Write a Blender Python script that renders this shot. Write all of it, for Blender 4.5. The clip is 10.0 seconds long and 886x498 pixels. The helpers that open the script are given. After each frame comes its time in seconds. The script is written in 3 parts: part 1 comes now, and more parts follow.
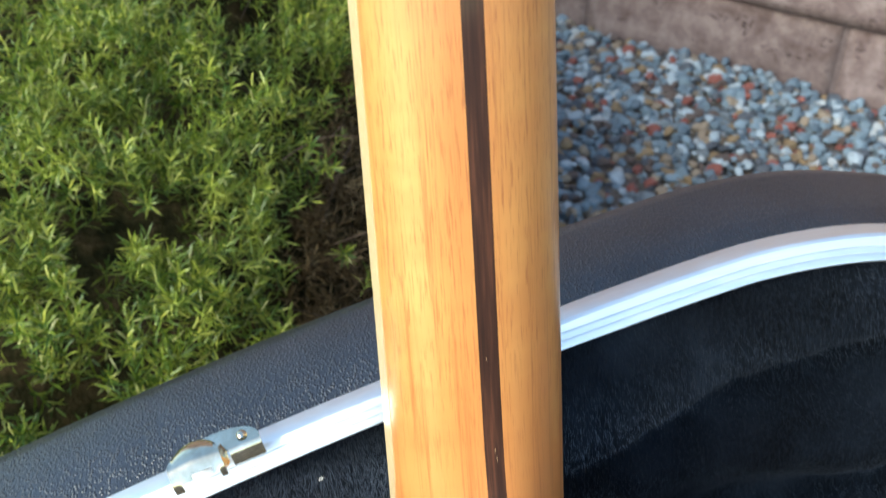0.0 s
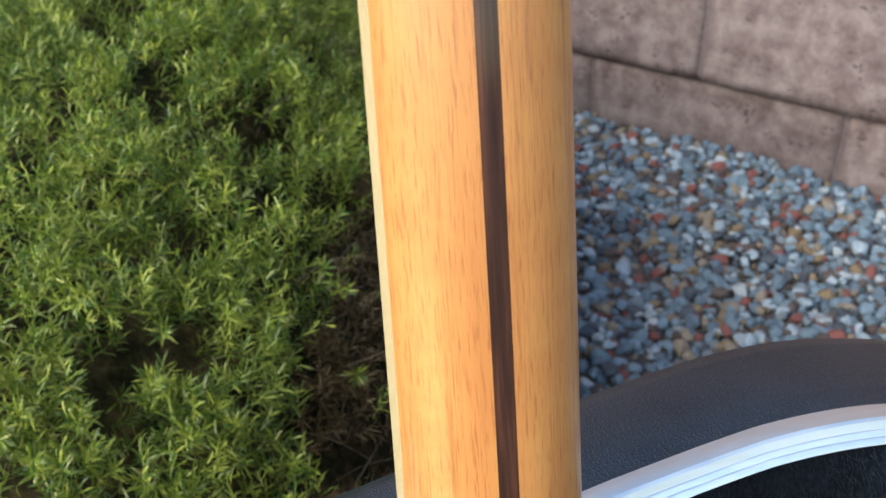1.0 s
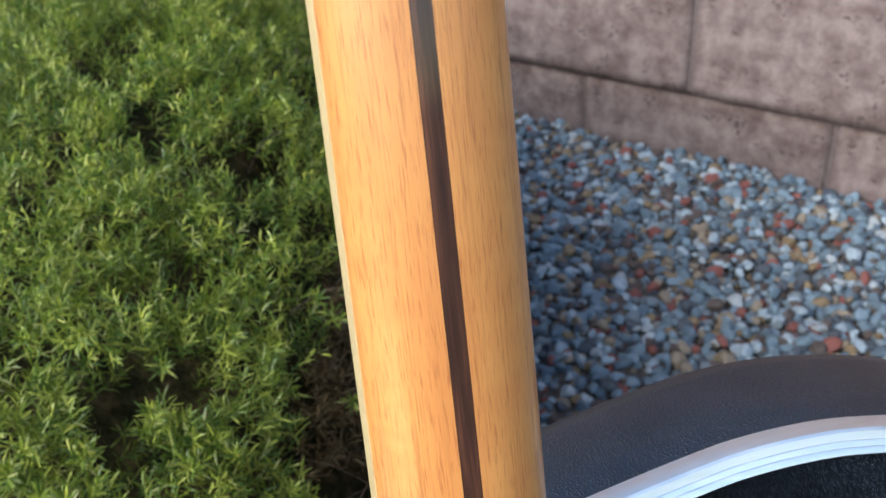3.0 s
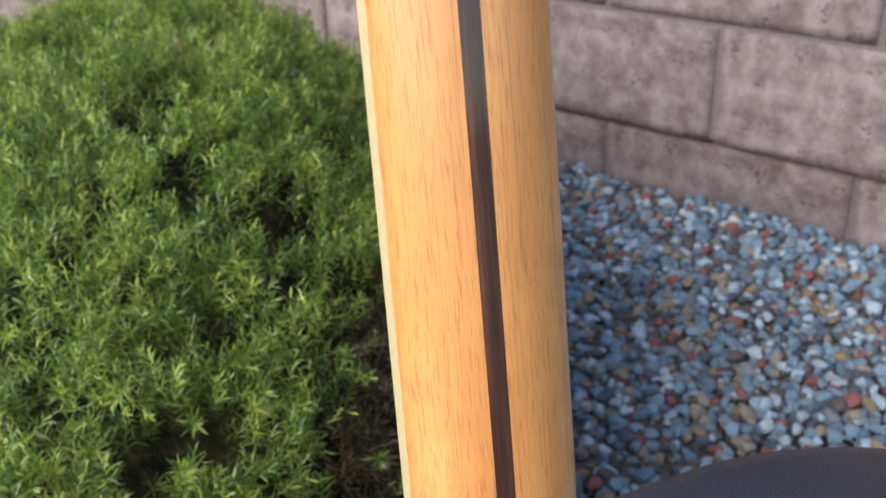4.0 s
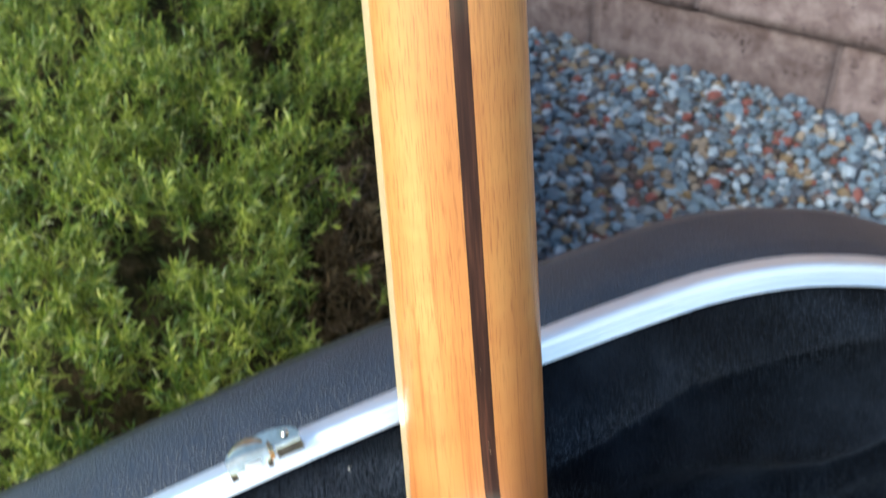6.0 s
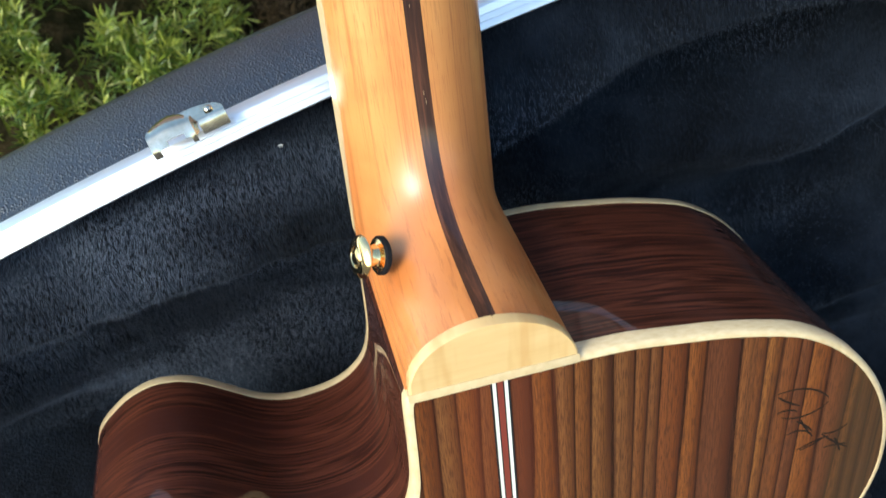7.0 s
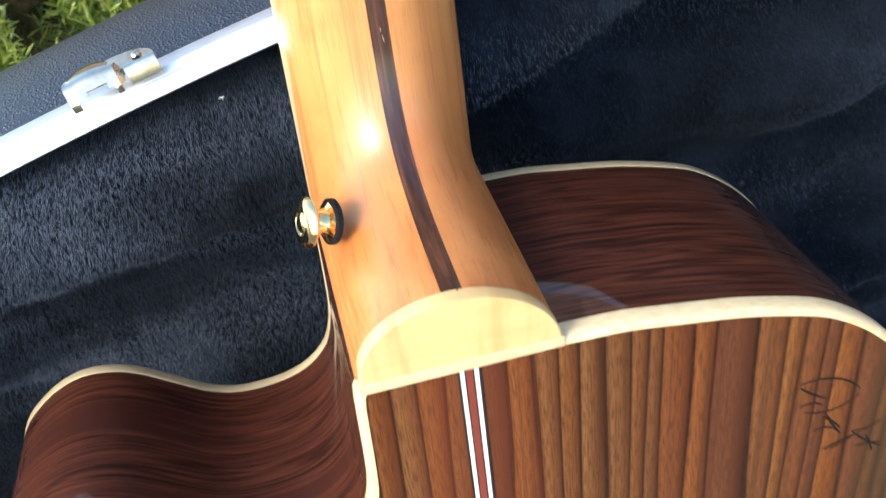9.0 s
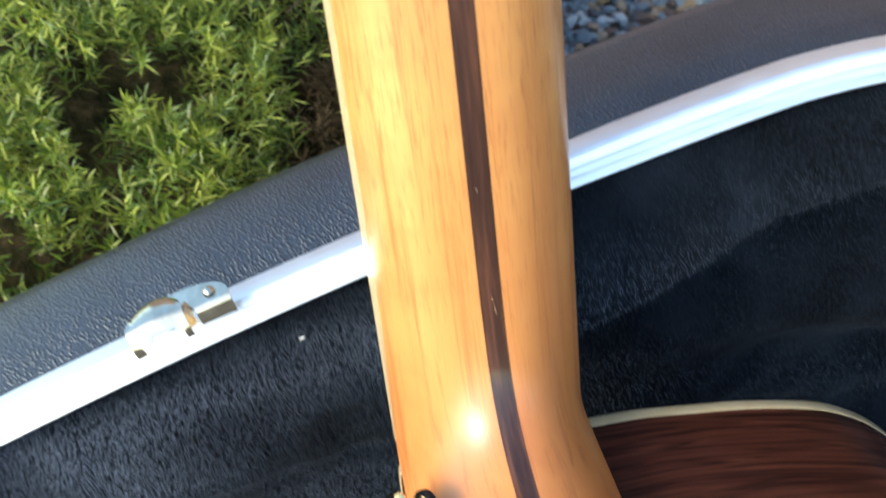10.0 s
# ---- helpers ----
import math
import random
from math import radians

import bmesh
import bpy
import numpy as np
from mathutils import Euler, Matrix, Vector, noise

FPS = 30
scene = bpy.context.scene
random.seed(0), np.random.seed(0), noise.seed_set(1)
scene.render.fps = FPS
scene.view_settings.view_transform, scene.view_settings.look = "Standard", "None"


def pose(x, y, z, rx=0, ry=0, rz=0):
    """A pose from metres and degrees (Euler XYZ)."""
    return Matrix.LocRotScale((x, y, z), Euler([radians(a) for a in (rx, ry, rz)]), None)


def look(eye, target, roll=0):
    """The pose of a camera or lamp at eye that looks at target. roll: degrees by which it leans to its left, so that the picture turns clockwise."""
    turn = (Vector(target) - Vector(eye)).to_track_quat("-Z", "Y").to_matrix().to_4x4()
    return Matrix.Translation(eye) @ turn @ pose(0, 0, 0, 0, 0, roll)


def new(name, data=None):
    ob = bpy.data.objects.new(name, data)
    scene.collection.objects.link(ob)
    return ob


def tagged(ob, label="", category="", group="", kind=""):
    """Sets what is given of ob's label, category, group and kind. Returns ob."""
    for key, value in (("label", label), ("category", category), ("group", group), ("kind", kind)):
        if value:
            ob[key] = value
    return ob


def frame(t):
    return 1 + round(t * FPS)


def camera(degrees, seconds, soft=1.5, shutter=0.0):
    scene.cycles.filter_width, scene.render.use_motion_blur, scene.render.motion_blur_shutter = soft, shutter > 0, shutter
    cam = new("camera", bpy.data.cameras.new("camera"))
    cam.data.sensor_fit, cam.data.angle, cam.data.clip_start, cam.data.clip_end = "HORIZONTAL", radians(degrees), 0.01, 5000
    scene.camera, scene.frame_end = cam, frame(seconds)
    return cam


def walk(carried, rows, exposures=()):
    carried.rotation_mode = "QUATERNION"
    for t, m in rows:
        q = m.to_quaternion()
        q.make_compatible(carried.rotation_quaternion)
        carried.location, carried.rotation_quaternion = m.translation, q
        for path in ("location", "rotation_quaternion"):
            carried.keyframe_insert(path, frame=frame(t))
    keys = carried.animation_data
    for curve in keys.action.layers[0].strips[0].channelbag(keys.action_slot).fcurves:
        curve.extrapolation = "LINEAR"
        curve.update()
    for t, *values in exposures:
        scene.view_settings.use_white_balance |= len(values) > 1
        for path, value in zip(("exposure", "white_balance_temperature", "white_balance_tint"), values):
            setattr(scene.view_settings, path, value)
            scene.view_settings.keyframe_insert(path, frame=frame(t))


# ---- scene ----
cam = camera(50.125, 10.0, soft=1.4, shutter=0.3)
cam.data.dof.use_dof = True
cam.data.dof.focus_distance = 0.28
cam.data.dof.aperture_fstop = 26
# seconds, eye x y z, yaw, pitch, roll
ROWS = [
    (0.0, 0.6471, -1.5560, 0.7203, 38.11, -35.29, -0.59),
    (0.5, 0.6404, -1.5483, 0.7433, 38.31, -33.29, -1.25),
    (1.0, 0.6332, -1.5459, 0.7576, 38.35, -31.44, -0.90),
    (1.5, 0.6336, -1.5445, 0.7596, 38.24, -31.92, -1.21),
    (2.0, 0.6392, -1.5430, 0.7626, 38.37, -31.61, -2.37),
    (3.5, 0.6519, -1.5519, 0.7829, 38.74, -29.59, -3.03),
    (4.0, 0.6434, -1.5529, 0.8001, 39.64, -28.60, -2.38),
    (4.5, 0.6458, -1.5477, 0.8243, 39.53, -26.64, -2.52),
    (5.0, 0.6523, -1.5507, 0.8324, 39.21, -26.01, -2.33),
    (5.2, 0.6590, -1.5562, 0.8304, 39.12, -25.99, -3.07),
    (6.3, 0.6842, -1.6019, 0.7375, 38.70, -39.34, -1.38),
    (6.5, 0.6883, -1.6052, 0.7249, 38.17, -41.72, -2.14),
    (7.0, 0.6997, -1.6029, 0.7034, 37.09, -44.60, -2.92),
    (7.5, 0.7025, -1.6041, 0.6895, 37.72, -45.74, -3.73),
    (8.0, 0.7151, -1.5913, 0.6906, 37.07, -45.46, -5.40),
    (8.5, 0.7147, -1.5871, 0.6826, 37.34, -45.51, -5.17),
    (9.0, 0.6946, -1.5745, 0.6655, 38.16, -44.82, -3.86),
    (9.5, 0.6629, -1.5463, 0.6580, 37.83, -42.25, -2.44),
    (10.0, 0.6420, -1.5290, 0.6854, 41.80, -42.60, -4.52),
]
walk(cam, [(t, pose(x, y, z, 90 + p, 0, yaw) @ pose(0, 0, 0, 0, 0, r)) for t, x, y, z, yaw, p, r in ROWS], exposures=[(0.0, 1.55, 6450, -1), (1.0, 1.3, 6450, 3), (2.0, 1.27, 6400, 4), (4.5, 1.37, 6050, 5), (5.2, 1.42, 6000, 6), (6.5, 1.45, 6350, 0), (7.0, 1.45, 6350, 1), (7.5, 1.62, 6300, 3), (8.5, 1.95, 6250, 5), (9.5, 1.8, 6400, 2), (10.0, 1.78, 6450, 1)])

# ---- light ----
SUN_FROM = Vector((-0.14, -0.87, 0.52)).normalized()
world = bpy.data.worlds.new("sky")
scene.world = world
world.use_nodes = True
wn = world.node_tree.nodes
sky = wn.new("ShaderNodeTexSky")
sky.sky_type = "NISHITA"
sky.sun_disc = False
sky.sun_elevation = math.asin(SUN_FROM.z)
sky.sun_rotation = math.atan2(SUN_FROM.x, SUN_FROM.y)
world.node_tree.links.new(sky.outputs[0], wn["Background"].inputs["Color"])
wn["Background"].inputs["Strength"].default_value = 0.15
sun = new("sun", bpy.data.lights.new("sun", "SUN"))
sun.data.energy, sun.data.angle, sun.data.color = 1.5, radians(30), (1.0, 0.965, 0.91)
sun.matrix_world = look(SUN_FROM * 8, (0, 0, 0))

# ---- materials ----


class Mat:
    """A node material with short ways to wire it."""

    def __init__(self, name, rough=0.6, metal=0.0, coat=0.0, coat_rough=0.05, spec=0.5):
        self.m = bpy.data.materials.new(name)
        self.m.use_nodes = True
        self.t = self.m.node_tree
        self.b = self.t.nodes["Principled BSDF"]
        self.put(self.b, "Roughness", rough)
        self.put(self.b, "Metallic", metal)
        self.put(self.b, "Coat Weight", coat)
        self.put(self.b, "Coat Roughness", coat_rough)
        self.put(self.b, "Specular IOR Level", spec)

    def put(self, node, key, value):
        if isinstance(value, bpy.types.NodeSocket):
            self.t.links.new(value, node.inputs[key])
        else:
            node.inputs[key].default_value = value

    def coords(self, scale=(1, 1, 1), turn=(0, 0, 0)):
        c = self.t.nodes.new("ShaderNodeTexCoord")
        mp = self.t.nodes.new("ShaderNodeMapping")
        self.put(mp, "Vector", c.outputs["Object"])
        mp.inputs["Scale"].default_value = scale
        mp.inputs["Rotation"].default_value = [radians(a) for a in turn]
        return mp.outputs[0]

    def noise(self, vec, scale=1.0, detail=4.0, rough=0.55, distort=0.0):
        n = self.t.nodes.new("ShaderNodeTexNoise")
        self.put(n, "Vector", vec)
        self.put(n, "Scale", scale)
        self.put(n, "Detail", detail)
        self.put(n, "Roughness", rough)
        self.put(n, "Distortion", distort)
        return n.outputs["Fac"]

    def cells(self, vec, scale=1.0):
        n = self.t.nodes.new("ShaderNodeTexVoronoi")
        self.put(n, "Vector", vec)
        self.put(n, "Scale", scale)
        return n.outputs["Distance"]

    def ramp(self, fac, *stops):
        r = self.t.nodes.new("ShaderNodeValToRGB")
        self.put(r, "Fac", fac)
        e = r.color_ramp.elements
        while len(e) < len(stops):
            e.new(0.5)
        for el, (p, c) in zip(e, stops):
            el.position = p
            el.color = (*c, 1) if len(c) == 3 else c
        return r.outputs["Color"]

    def grey(self, fac, *stops):
        return self.ramp(fac, *[(p, (v, v, v)) for p, v in stops])

    def mix(self, fac, a, b, kind="MIX"):
        n = self.t.nodes.new("ShaderNodeMix")
        n.data_type, n.blend_type = "RGBA", kind
        for i, v in ((0, fac), (6, a), (7, b)):
            if isinstance(v, bpy.types.NodeSocket):
                self.t.links.new(v, n.inputs[i])
            else:
                n.inputs[i].default_value = v if i == 0 else (*v, 1)
        return n.outputs[2]

    def colour(self, c):
        self.put(self.b, "Base Color", c if isinstance(c, bpy.types.NodeSocket) else (*c, 1))
        return self

    def bump(self, h, strength=0.3, dist=0.001):
        n = self.t.nodes.new("ShaderNodeBump")
        self.put(n, "Height", h)
        self.put(n, "Strength", strength)
        self.put(n, "Distance", dist)
        self.put(self.b, "Normal", n.outputs[0])
        return self

    def math(self, kind, *values):
        n = self.t.nodes.new("ShaderNodeMath")
        n.operation = kind
        for i, v in enumerate(values):
            self.put(n, i, v)
        return n.outputs[0]

    def island(self):
        return self.t.nodes.new("ShaderNodeNewGeometry").outputs["Random Per Island"]

    def random(self):
        return self.t.nodes.new("ShaderNodeObjectInfo").outputs["Random"]


def make_materials():
    M = {}
    # golden gloss-lacquered neck wood: broad glow and short dark pores along the grain
    w = Mat("neck_wood", 0.40, coat=0.55, coat_rough=0.30)
    broad = w.noise(w.coords((55, 40, 4.0)), 1, 4)
    pores = w.noise(w.coords((2300, 200, 105)), 1, 3, 0.6)
    line = w.noise(w.coords((640, 60, 9), (0, 1.5, 0)), 1, 5, 0.7, 0.4)
    curl = w.noise(w.coords((40, 40, 90)), 1, 2)
    base = w.ramp(broad, (0.3, (0.52, 0.200, 0.052)), (0.52, (0.60, 0.262, 0.072)), (0.75, (0.66, 0.325, 0.105)))
    base = w.mix(w.grey(curl, (0.42, 0.0), (0.7, 0.4)), base, (0.50, 0.18, 0.050))
    base = w.mix(w.grey(line, (0.53, 0.0), (0.66, 0.65)), base, (0.34, 0.120, 0.028))
    pore_base = w.mix(w.grey(pores, (0.53, 0.0), (0.66, 0.6)), base, (0.27, 0.068, 0.014))
    # towards the heel: redder, a little darker and without pores, the edge broken by noise
    zed = w.t.nodes.new("ShaderNodeSeparateXYZ")
    w.put(zed, 0, w.coords())
    wave = w.t.nodes.new("ShaderNodeMath")
    wave.operation = "MULTIPLY_ADD"
    w.put(wave, 0, w.noise(w.coords((90, 90, 30), (25, 0, 0)), 1, 4))
    wave.inputs[1].default_value = 0.05
    w.put(wave, 2, zed.outputs[2])
    heel = w.grey(wave.outputs[0], (0.055, 1.0), (0.135, 0.0))
    base = w.mix(heel, pore_base, w.mix(1.0, base, (0.90, 0.74, 0.70), "MULTIPLY"))
    w.colour(base).bump(pores, 0.10, 0.0003)
    M["neck"] = w.m
    w = Mat("dark_strip_wood", 0.42, coat=0.75, coat_rough=0.07, spec=0.25)
    g = w.noise(w.coords((520, 60, 20)), 1, 5, 0.65)
    w.colour(w.ramp(g, (0.32, (0.016, 0.006, 0.004)), (0.52, (0.045, 0.017, 0.010)), (0.68, (0.105, 0.038, 0.020))))
    w.bump(g, 0.1, 0.0003)
    M["strip"] = w.m
    w = Mat("heel_cap_wood", 0.4, coat=0.7, coat_rough=0.08)
    a = w.noise(w.coords((30, 60, 420), (0, 4, 0)), 1, 4)
    b = w.noise(w.coords((170, 60, 26)), 1, 2)
    d = w.noise(w.coords((24, 24, 150)), 1, 3)
    c = w.mix(w.grey(a, (0.4, 0.0), (0.75, 0.45)), (0.66, 0.45, 0.20), (0.54, 0.31, 0.11))
    c = w.mix(w.grey(d, (0.45, 0.0), (0.7, 0.45)), c, (0.58, 0.35, 0.13))
    w.colour(w.mix(w.grey(b, (0.5, 0.0), (0.68, 0.55)), c, (0.52, 0.28, 0.09)))
    M["cap"] = w.m
    w = Mat("cream_binding", 0.4, coat=0.6, coat_rough=0.08)
    a = w.noise(w.coords((300, 900, 300)), 1, 3)
    w.colour(w.ramp(a, (0.3, (0.58, 0.42, 0.22)), (0.7, (0.68, 0.53, 0.31))))
    M["binding"] = w.m
    # rosewood back: growth bands that darken slowly and end in a sharp black line
    w = Mat("rosewood_back", 0.45, coat=0.75, coat_rough=0.03, spec=0.1)
    wob = w.noise(w.coords((26, 1, 1.1)), 1, 3, 0.5)
    fine = w.noise(w.coords((160, 1, 5)), 1, 2, 0.5)
    axis = w.t.nodes.new("ShaderNodeSeparateXYZ")
    w.put(axis, 0, w.coords())
    u = w.math("MULTIPLY_ADD", axis.outputs[0], 142.0, w.math("MULTIPLY_ADD", wob, 5.0, w.math("MULTIPLY", fine, 0.35)))
    saw = w.math("FRACT", u)
    pick = w.t.nodes.new("ShaderNodeTexWhiteNoise")
    pick.noise_dimensions = "1D"
    w.put(pick, "W", w.math("FLOOR", u))
    light = w.ramp(pick.outputs["Value"], (0.0, (0.215, 0.072, 0.016)), (0.35, (0.165, 0.048, 0.013)), (0.6, (0.185, 0.078, 0.023)), (0.8, (0.115, 0.037, 0.014)), (1.0, (0.235, 0.090, 0.021)))
    shade = w.ramp(saw, (0.0, (0.55, 0.50, 0.48)), (0.10, (1.0, 1.0, 1.0)), (0.55, (0.74, 0.66, 0.62)), (0.84, (0.42, 0.34, 0.32)), (0.92, (0.08, 0.06, 0.06)), (1.0, (0.12, 0.09, 0.09)))
    c = w.mix(1.0, light, shade, "MULTIPLY")
    hair = w.noise(w.coords((620, 1, 5)), 1, 4, 0.65)
    c = w.mix(w.grey(hair, (0.50, 0.0), (0.66, 0.6)), c, (0.050, 0.017, 0.008))
    fibre = w.noise(w.coords((2300, 1, 170)), 1, 3, 0.6)
    c = w.mix(w.grey(fibre, (0.46, 0.0), (0.60, 0.7)), c, (0.050, 0.016, 0.007))
    # greener sapwood towards the edge and redder wood along the joint
    edge = w.grey(w.math("MULTIPLY_ADD", wob, 0.03, axis.outputs[0]), (0.132, 0.0), (0.139, 0.75))
    c = w.mix(edge, c, w.ramp(hair, (0.35, (0.060, 0.036, 0.014)), (0.65, (0.020, 0.012, 0.006))))
    joint = w.grey(w.math("MULTIPLY_ADD", wob, 0.02, w.math("ABSOLUTE", axis.outputs[0])), (0.012, 0.35), (0.034, 0.0))
    c = w.mix(joint, c, (0.16, 0.034, 0.014))
    w.colour(c)
    M["back"] = w.m
    w = Mat("rosewood_side", 0.42, coat=0.9, coat_rough=0.03, spec=0.1)
    wob = w.noise(w.coords((10, 10, 10)), 1, 2)
    sh = w.t.nodes.new("ShaderNodeVectorMath")
    sh.operation = "MULTIPLY_ADD"
    w.put(sh, 0, wob)
    sh.inputs[1].default_value = (0, 1.4, 0)
    w.put(sh, 2, w.coords((6, 165, 6)))
    bands = w.noise(sh.outputs[0], 1, 3, 0.5)
    fibre = w.noise(w.coords((30, 800, 30)), 1, 3)
    c = w.ramp(bands, (0.36, (0.045, 0.013, 0.008)), (0.42, (0.085, 0.024, 0.013)), (0.455, (0.022, 0.007, 0.004)), (0.50, (0.100, 0.029, 0.015)), (0.545, (0.020, 0.006, 0.004)), (0.60, (0.090, 0.026, 0.014)), (0.66, (0.022, 0.007, 0.004)))
    w.colour(w.mix(w.grey(fibre, (0.5, 0.0), (0.8, 0.4)), c, (0.03, 0.01, 0.006)))
    M["side"] = w.m
    for name, col in (("white_inlay", (0.80, 0.76, 0.66)), ("black_inlay", (0.012, 0.012, 0.012)), ("red_inlay", (0.20, 0.035, 0.02))):
        w = Mat(name, 0.35, coat=0.9, coat_rough=0.04)
        g = w.noise(w.coords((500, 500, 40)), 1, 3)
        w.colour(w.mix(w.grey(g, (0.4, 0.0), (0.8, 0.35)), col, tuple(v * 0.55 for v in col)))
        M[name] = w.m
    w = Mat("spruce_top", 0.4, coat=0.8)
    w.colour(w.ramp(w.noise(w.coords((400, 1, 4)), 1, 3), (0.3, (0.62, 0.42, 0.2)), (0.7, (0.74, 0.55, 0.3))))
    M["top"] = w.m
    w = Mat("black_ink", 0.6, spec=0.1)
    M["ink"] = w.colour(w.ramp(w.noise(w.coords(), 300), (0.3, (0.008, 0.006, 0.005)), (0.7, (0.02, 0.014, 0.01)))).m
    w = Mat("gold_plate", 0.12, 1.0)
    M["gold"] = w.colour(w.ramp(w.noise(w.coords(), 200), (0.3, (0.83, 0.60, 0.27)), (0.7, (0.92, 0.72, 0.38)))).m
    w = Mat("black_felt", 0.95, spec=0.1)
    n = w.noise(w.coords(), 2500, 3)
    M["felt"] = w.colour(w.ramp(n, (0.3, (0.006, 0.006, 0.007)), (0.7, (0.022, 0.021, 0.022)))).bump(n, 0.6, 0.0006).m
    # case
    w = Mat("textured_case_vinyl", 0.36, spec=0.9)
    peb = w.mix(0.5, w.grey(w.cells(w.coords(), 880), (0.1, 1.0), (0.5, 0.0)), w.noise(w.coords(), 700, 3))
    n = w.noise(w.coords(), 60, 4)
    w.colour(w.ramp(n, (0.3, (0.009, 0.011, 0.017)), (0.7, (0.017, 0.020, 0.029)))).bump(peb, 0.7, 0.0008)
    M["vinyl"] = w.m
    w = Mat("brushed_aluminium", 0.4, 1.0)
    n = w.noise(w.coords((30, 900, 900)), 1, 3)
    w.colour(w.ramp(n, (0.3, (0.90, 0.905, 0.91)), (0.7, (0.95, 0.95, 0.95))))
    w.put(w.b, "Roughness", w.grey(n, (0.3, 0.36), (0.7, 0.52)))
    M["alu"] = w.m
    w = Mat("nickel_plate", 0.16, 1.0)
    n = w.noise(w.coords(), 120, 4)
    w.colour(w.ramp(n, (0.3, (0.50, 0.45, 0.34)), (0.7, (0.70, 0.65, 0.53))))
    M["nickel"] = w.m
    w = Mat("black_plush", 1.0, spec=0.05)
    n = w.noise(w.coords((900, 900, 300)), 1, 3)
    # pale and near-black blotches put the folds' light and shade into the colour
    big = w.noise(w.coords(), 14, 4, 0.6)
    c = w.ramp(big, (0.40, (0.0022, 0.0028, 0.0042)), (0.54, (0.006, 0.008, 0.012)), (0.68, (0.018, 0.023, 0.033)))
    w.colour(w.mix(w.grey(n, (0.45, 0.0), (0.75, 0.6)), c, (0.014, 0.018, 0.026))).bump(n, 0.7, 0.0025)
    w.put(w.b, "Sheen Weight", 0.03)
    w.put(w.b, "Sheen Roughness", 0.45)
    w.b.inputs["Sheen Tint"].default_value = (0.55, 0.62, 0.75, 1)
    M["plush"] = w.m
    w = Mat("plush_hair", 0.85, spec=0.15)
    # slanted bands: brushed pile, with fold shading put into the hair colour
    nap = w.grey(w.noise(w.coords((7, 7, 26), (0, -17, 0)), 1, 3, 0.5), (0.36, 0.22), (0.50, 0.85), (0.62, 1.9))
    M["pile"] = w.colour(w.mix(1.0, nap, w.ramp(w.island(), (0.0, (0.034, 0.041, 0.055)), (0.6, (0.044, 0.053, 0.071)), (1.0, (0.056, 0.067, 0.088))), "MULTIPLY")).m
    # garden
    w = Mat("pinkish_concrete_block", 0.95, spec=0.2)
    fine = w.noise(w.coords(), 160, 5, 0.65)
    mid = w.noise(w.coords(), 22, 5, 0.6)
    pit = w.noise(w.coords((1, 1, 1.7)), 95, 3, 0.5)
    pitsel = w.noise(w.coords(), 24, 3)
    c = w.ramp(mid, (0.32, (0.132, 0.089, 0.081)), (0.48, (0.222, 0.161, 0.148)), (0.64, (0.315, 0.240, 0.223)))
    c = w.mix(w.grey(fine, (0.45, 0.0), (0.72, 0.45)), c, (0.12, 0.088, 0.085))
    c = w.mix(w.grey(w.mix(0.55, pit, pitsel), (0.36, 0.9), (0.42, 0.0)), c, (0.065, 0.045, 0.044))
    tone = w.grey(w.random(), (0.0, 0.74), (1.0, 0.97))
    w.colour(w.mix(1.0, c, tone, "MULTIPLY")).bump(w.mix(0.5, mid, fine), 0.8, 0.004)
    M["block"] = w.m
    w = Mat("grey_mortar", 0.95, spec=0.2)
    n = w.noise(w.coords(), 120, 5)
    M["mortar"] = w.colour(w.ramp(n, (0.3, (0.115, 0.086, 0.084)), (0.7, (0.165, 0.128, 0.124)))).bump(n, 0.6, 0.002).m
    w = Mat("mixed_gravel", 0.75, spec=0.35)
    r = w.island()
    n = w.noise(w.coords(), 230, 4)
    c = w.ramp(r, (0.0, (0.15, 0.20, 0.245)), (0.13, (0.25, 0.325, 0.38)), (0.25, (0.46, 0.52, 0.56)), (0.34, (0.085, 0.095, 0.115)), (0.45, (0.31, 0.20, 0.10)),
               (0.53, (0.20, 0.265, 0.31)), (0.66, (0.34, 0.25, 0.17)), (0.74, (0.30, 0.085, 0.06)), (0.80, (0.52, 0.53, 0.53)), (0.86, (0.12, 0.08, 0.065)), (0.93, (0.22, 0.25, 0.27)))
    c.node.color_ramp.interpolation = "CONSTANT"
    w.colour(w.mix(1.0, w.mix(w.grey(n, (0.4, 0.0), (0.75, 0.5)), c, (0.16, 0.145, 0.135)), (0.78, 0.80, 0.82), "MULTIPLY")).bump(n, 0.3, 0.001)
    M["gravel"] = w.m
    w = Mat("grit_soil", 0.95, spec=0.15)
    n = w.noise(w.coords(), 70, 6, 0.65)
    f = w.noise(w.coords(), 400, 4)
    c = w.ramp(n, (0.3, (0.055, 0.042, 0.034)), (0.55, (0.12, 0.10, 0.085)), (0.75, (0.20, 0.175, 0.155)))
    w.colour(w.mix(w.grey(f, (0.5, 0.0), (0.75, 0.6)), c, (0.26, 0.24, 0.22))).bump(f, 0.8, 0.004)
    M["soil"] = w.m
    w = Mat("needle_leaf", 0.42, spec=0.45)
    r = w.island()
    c = w.ramp(r, (0.0, (0.035, 0.085, 0.016)), (0.35, (0.120, 0.195, 0.018)), (0.65, (0.235, 0.30, 0.026)), (0.9, (0.48, 0.49, 0.080)), (1.0, (0.54, 0.52, 0.24)))
    big = w.noise(w.coords(), 9, 3)
    tuft = w.noise(w.coords(), 38, 3, 0.6)
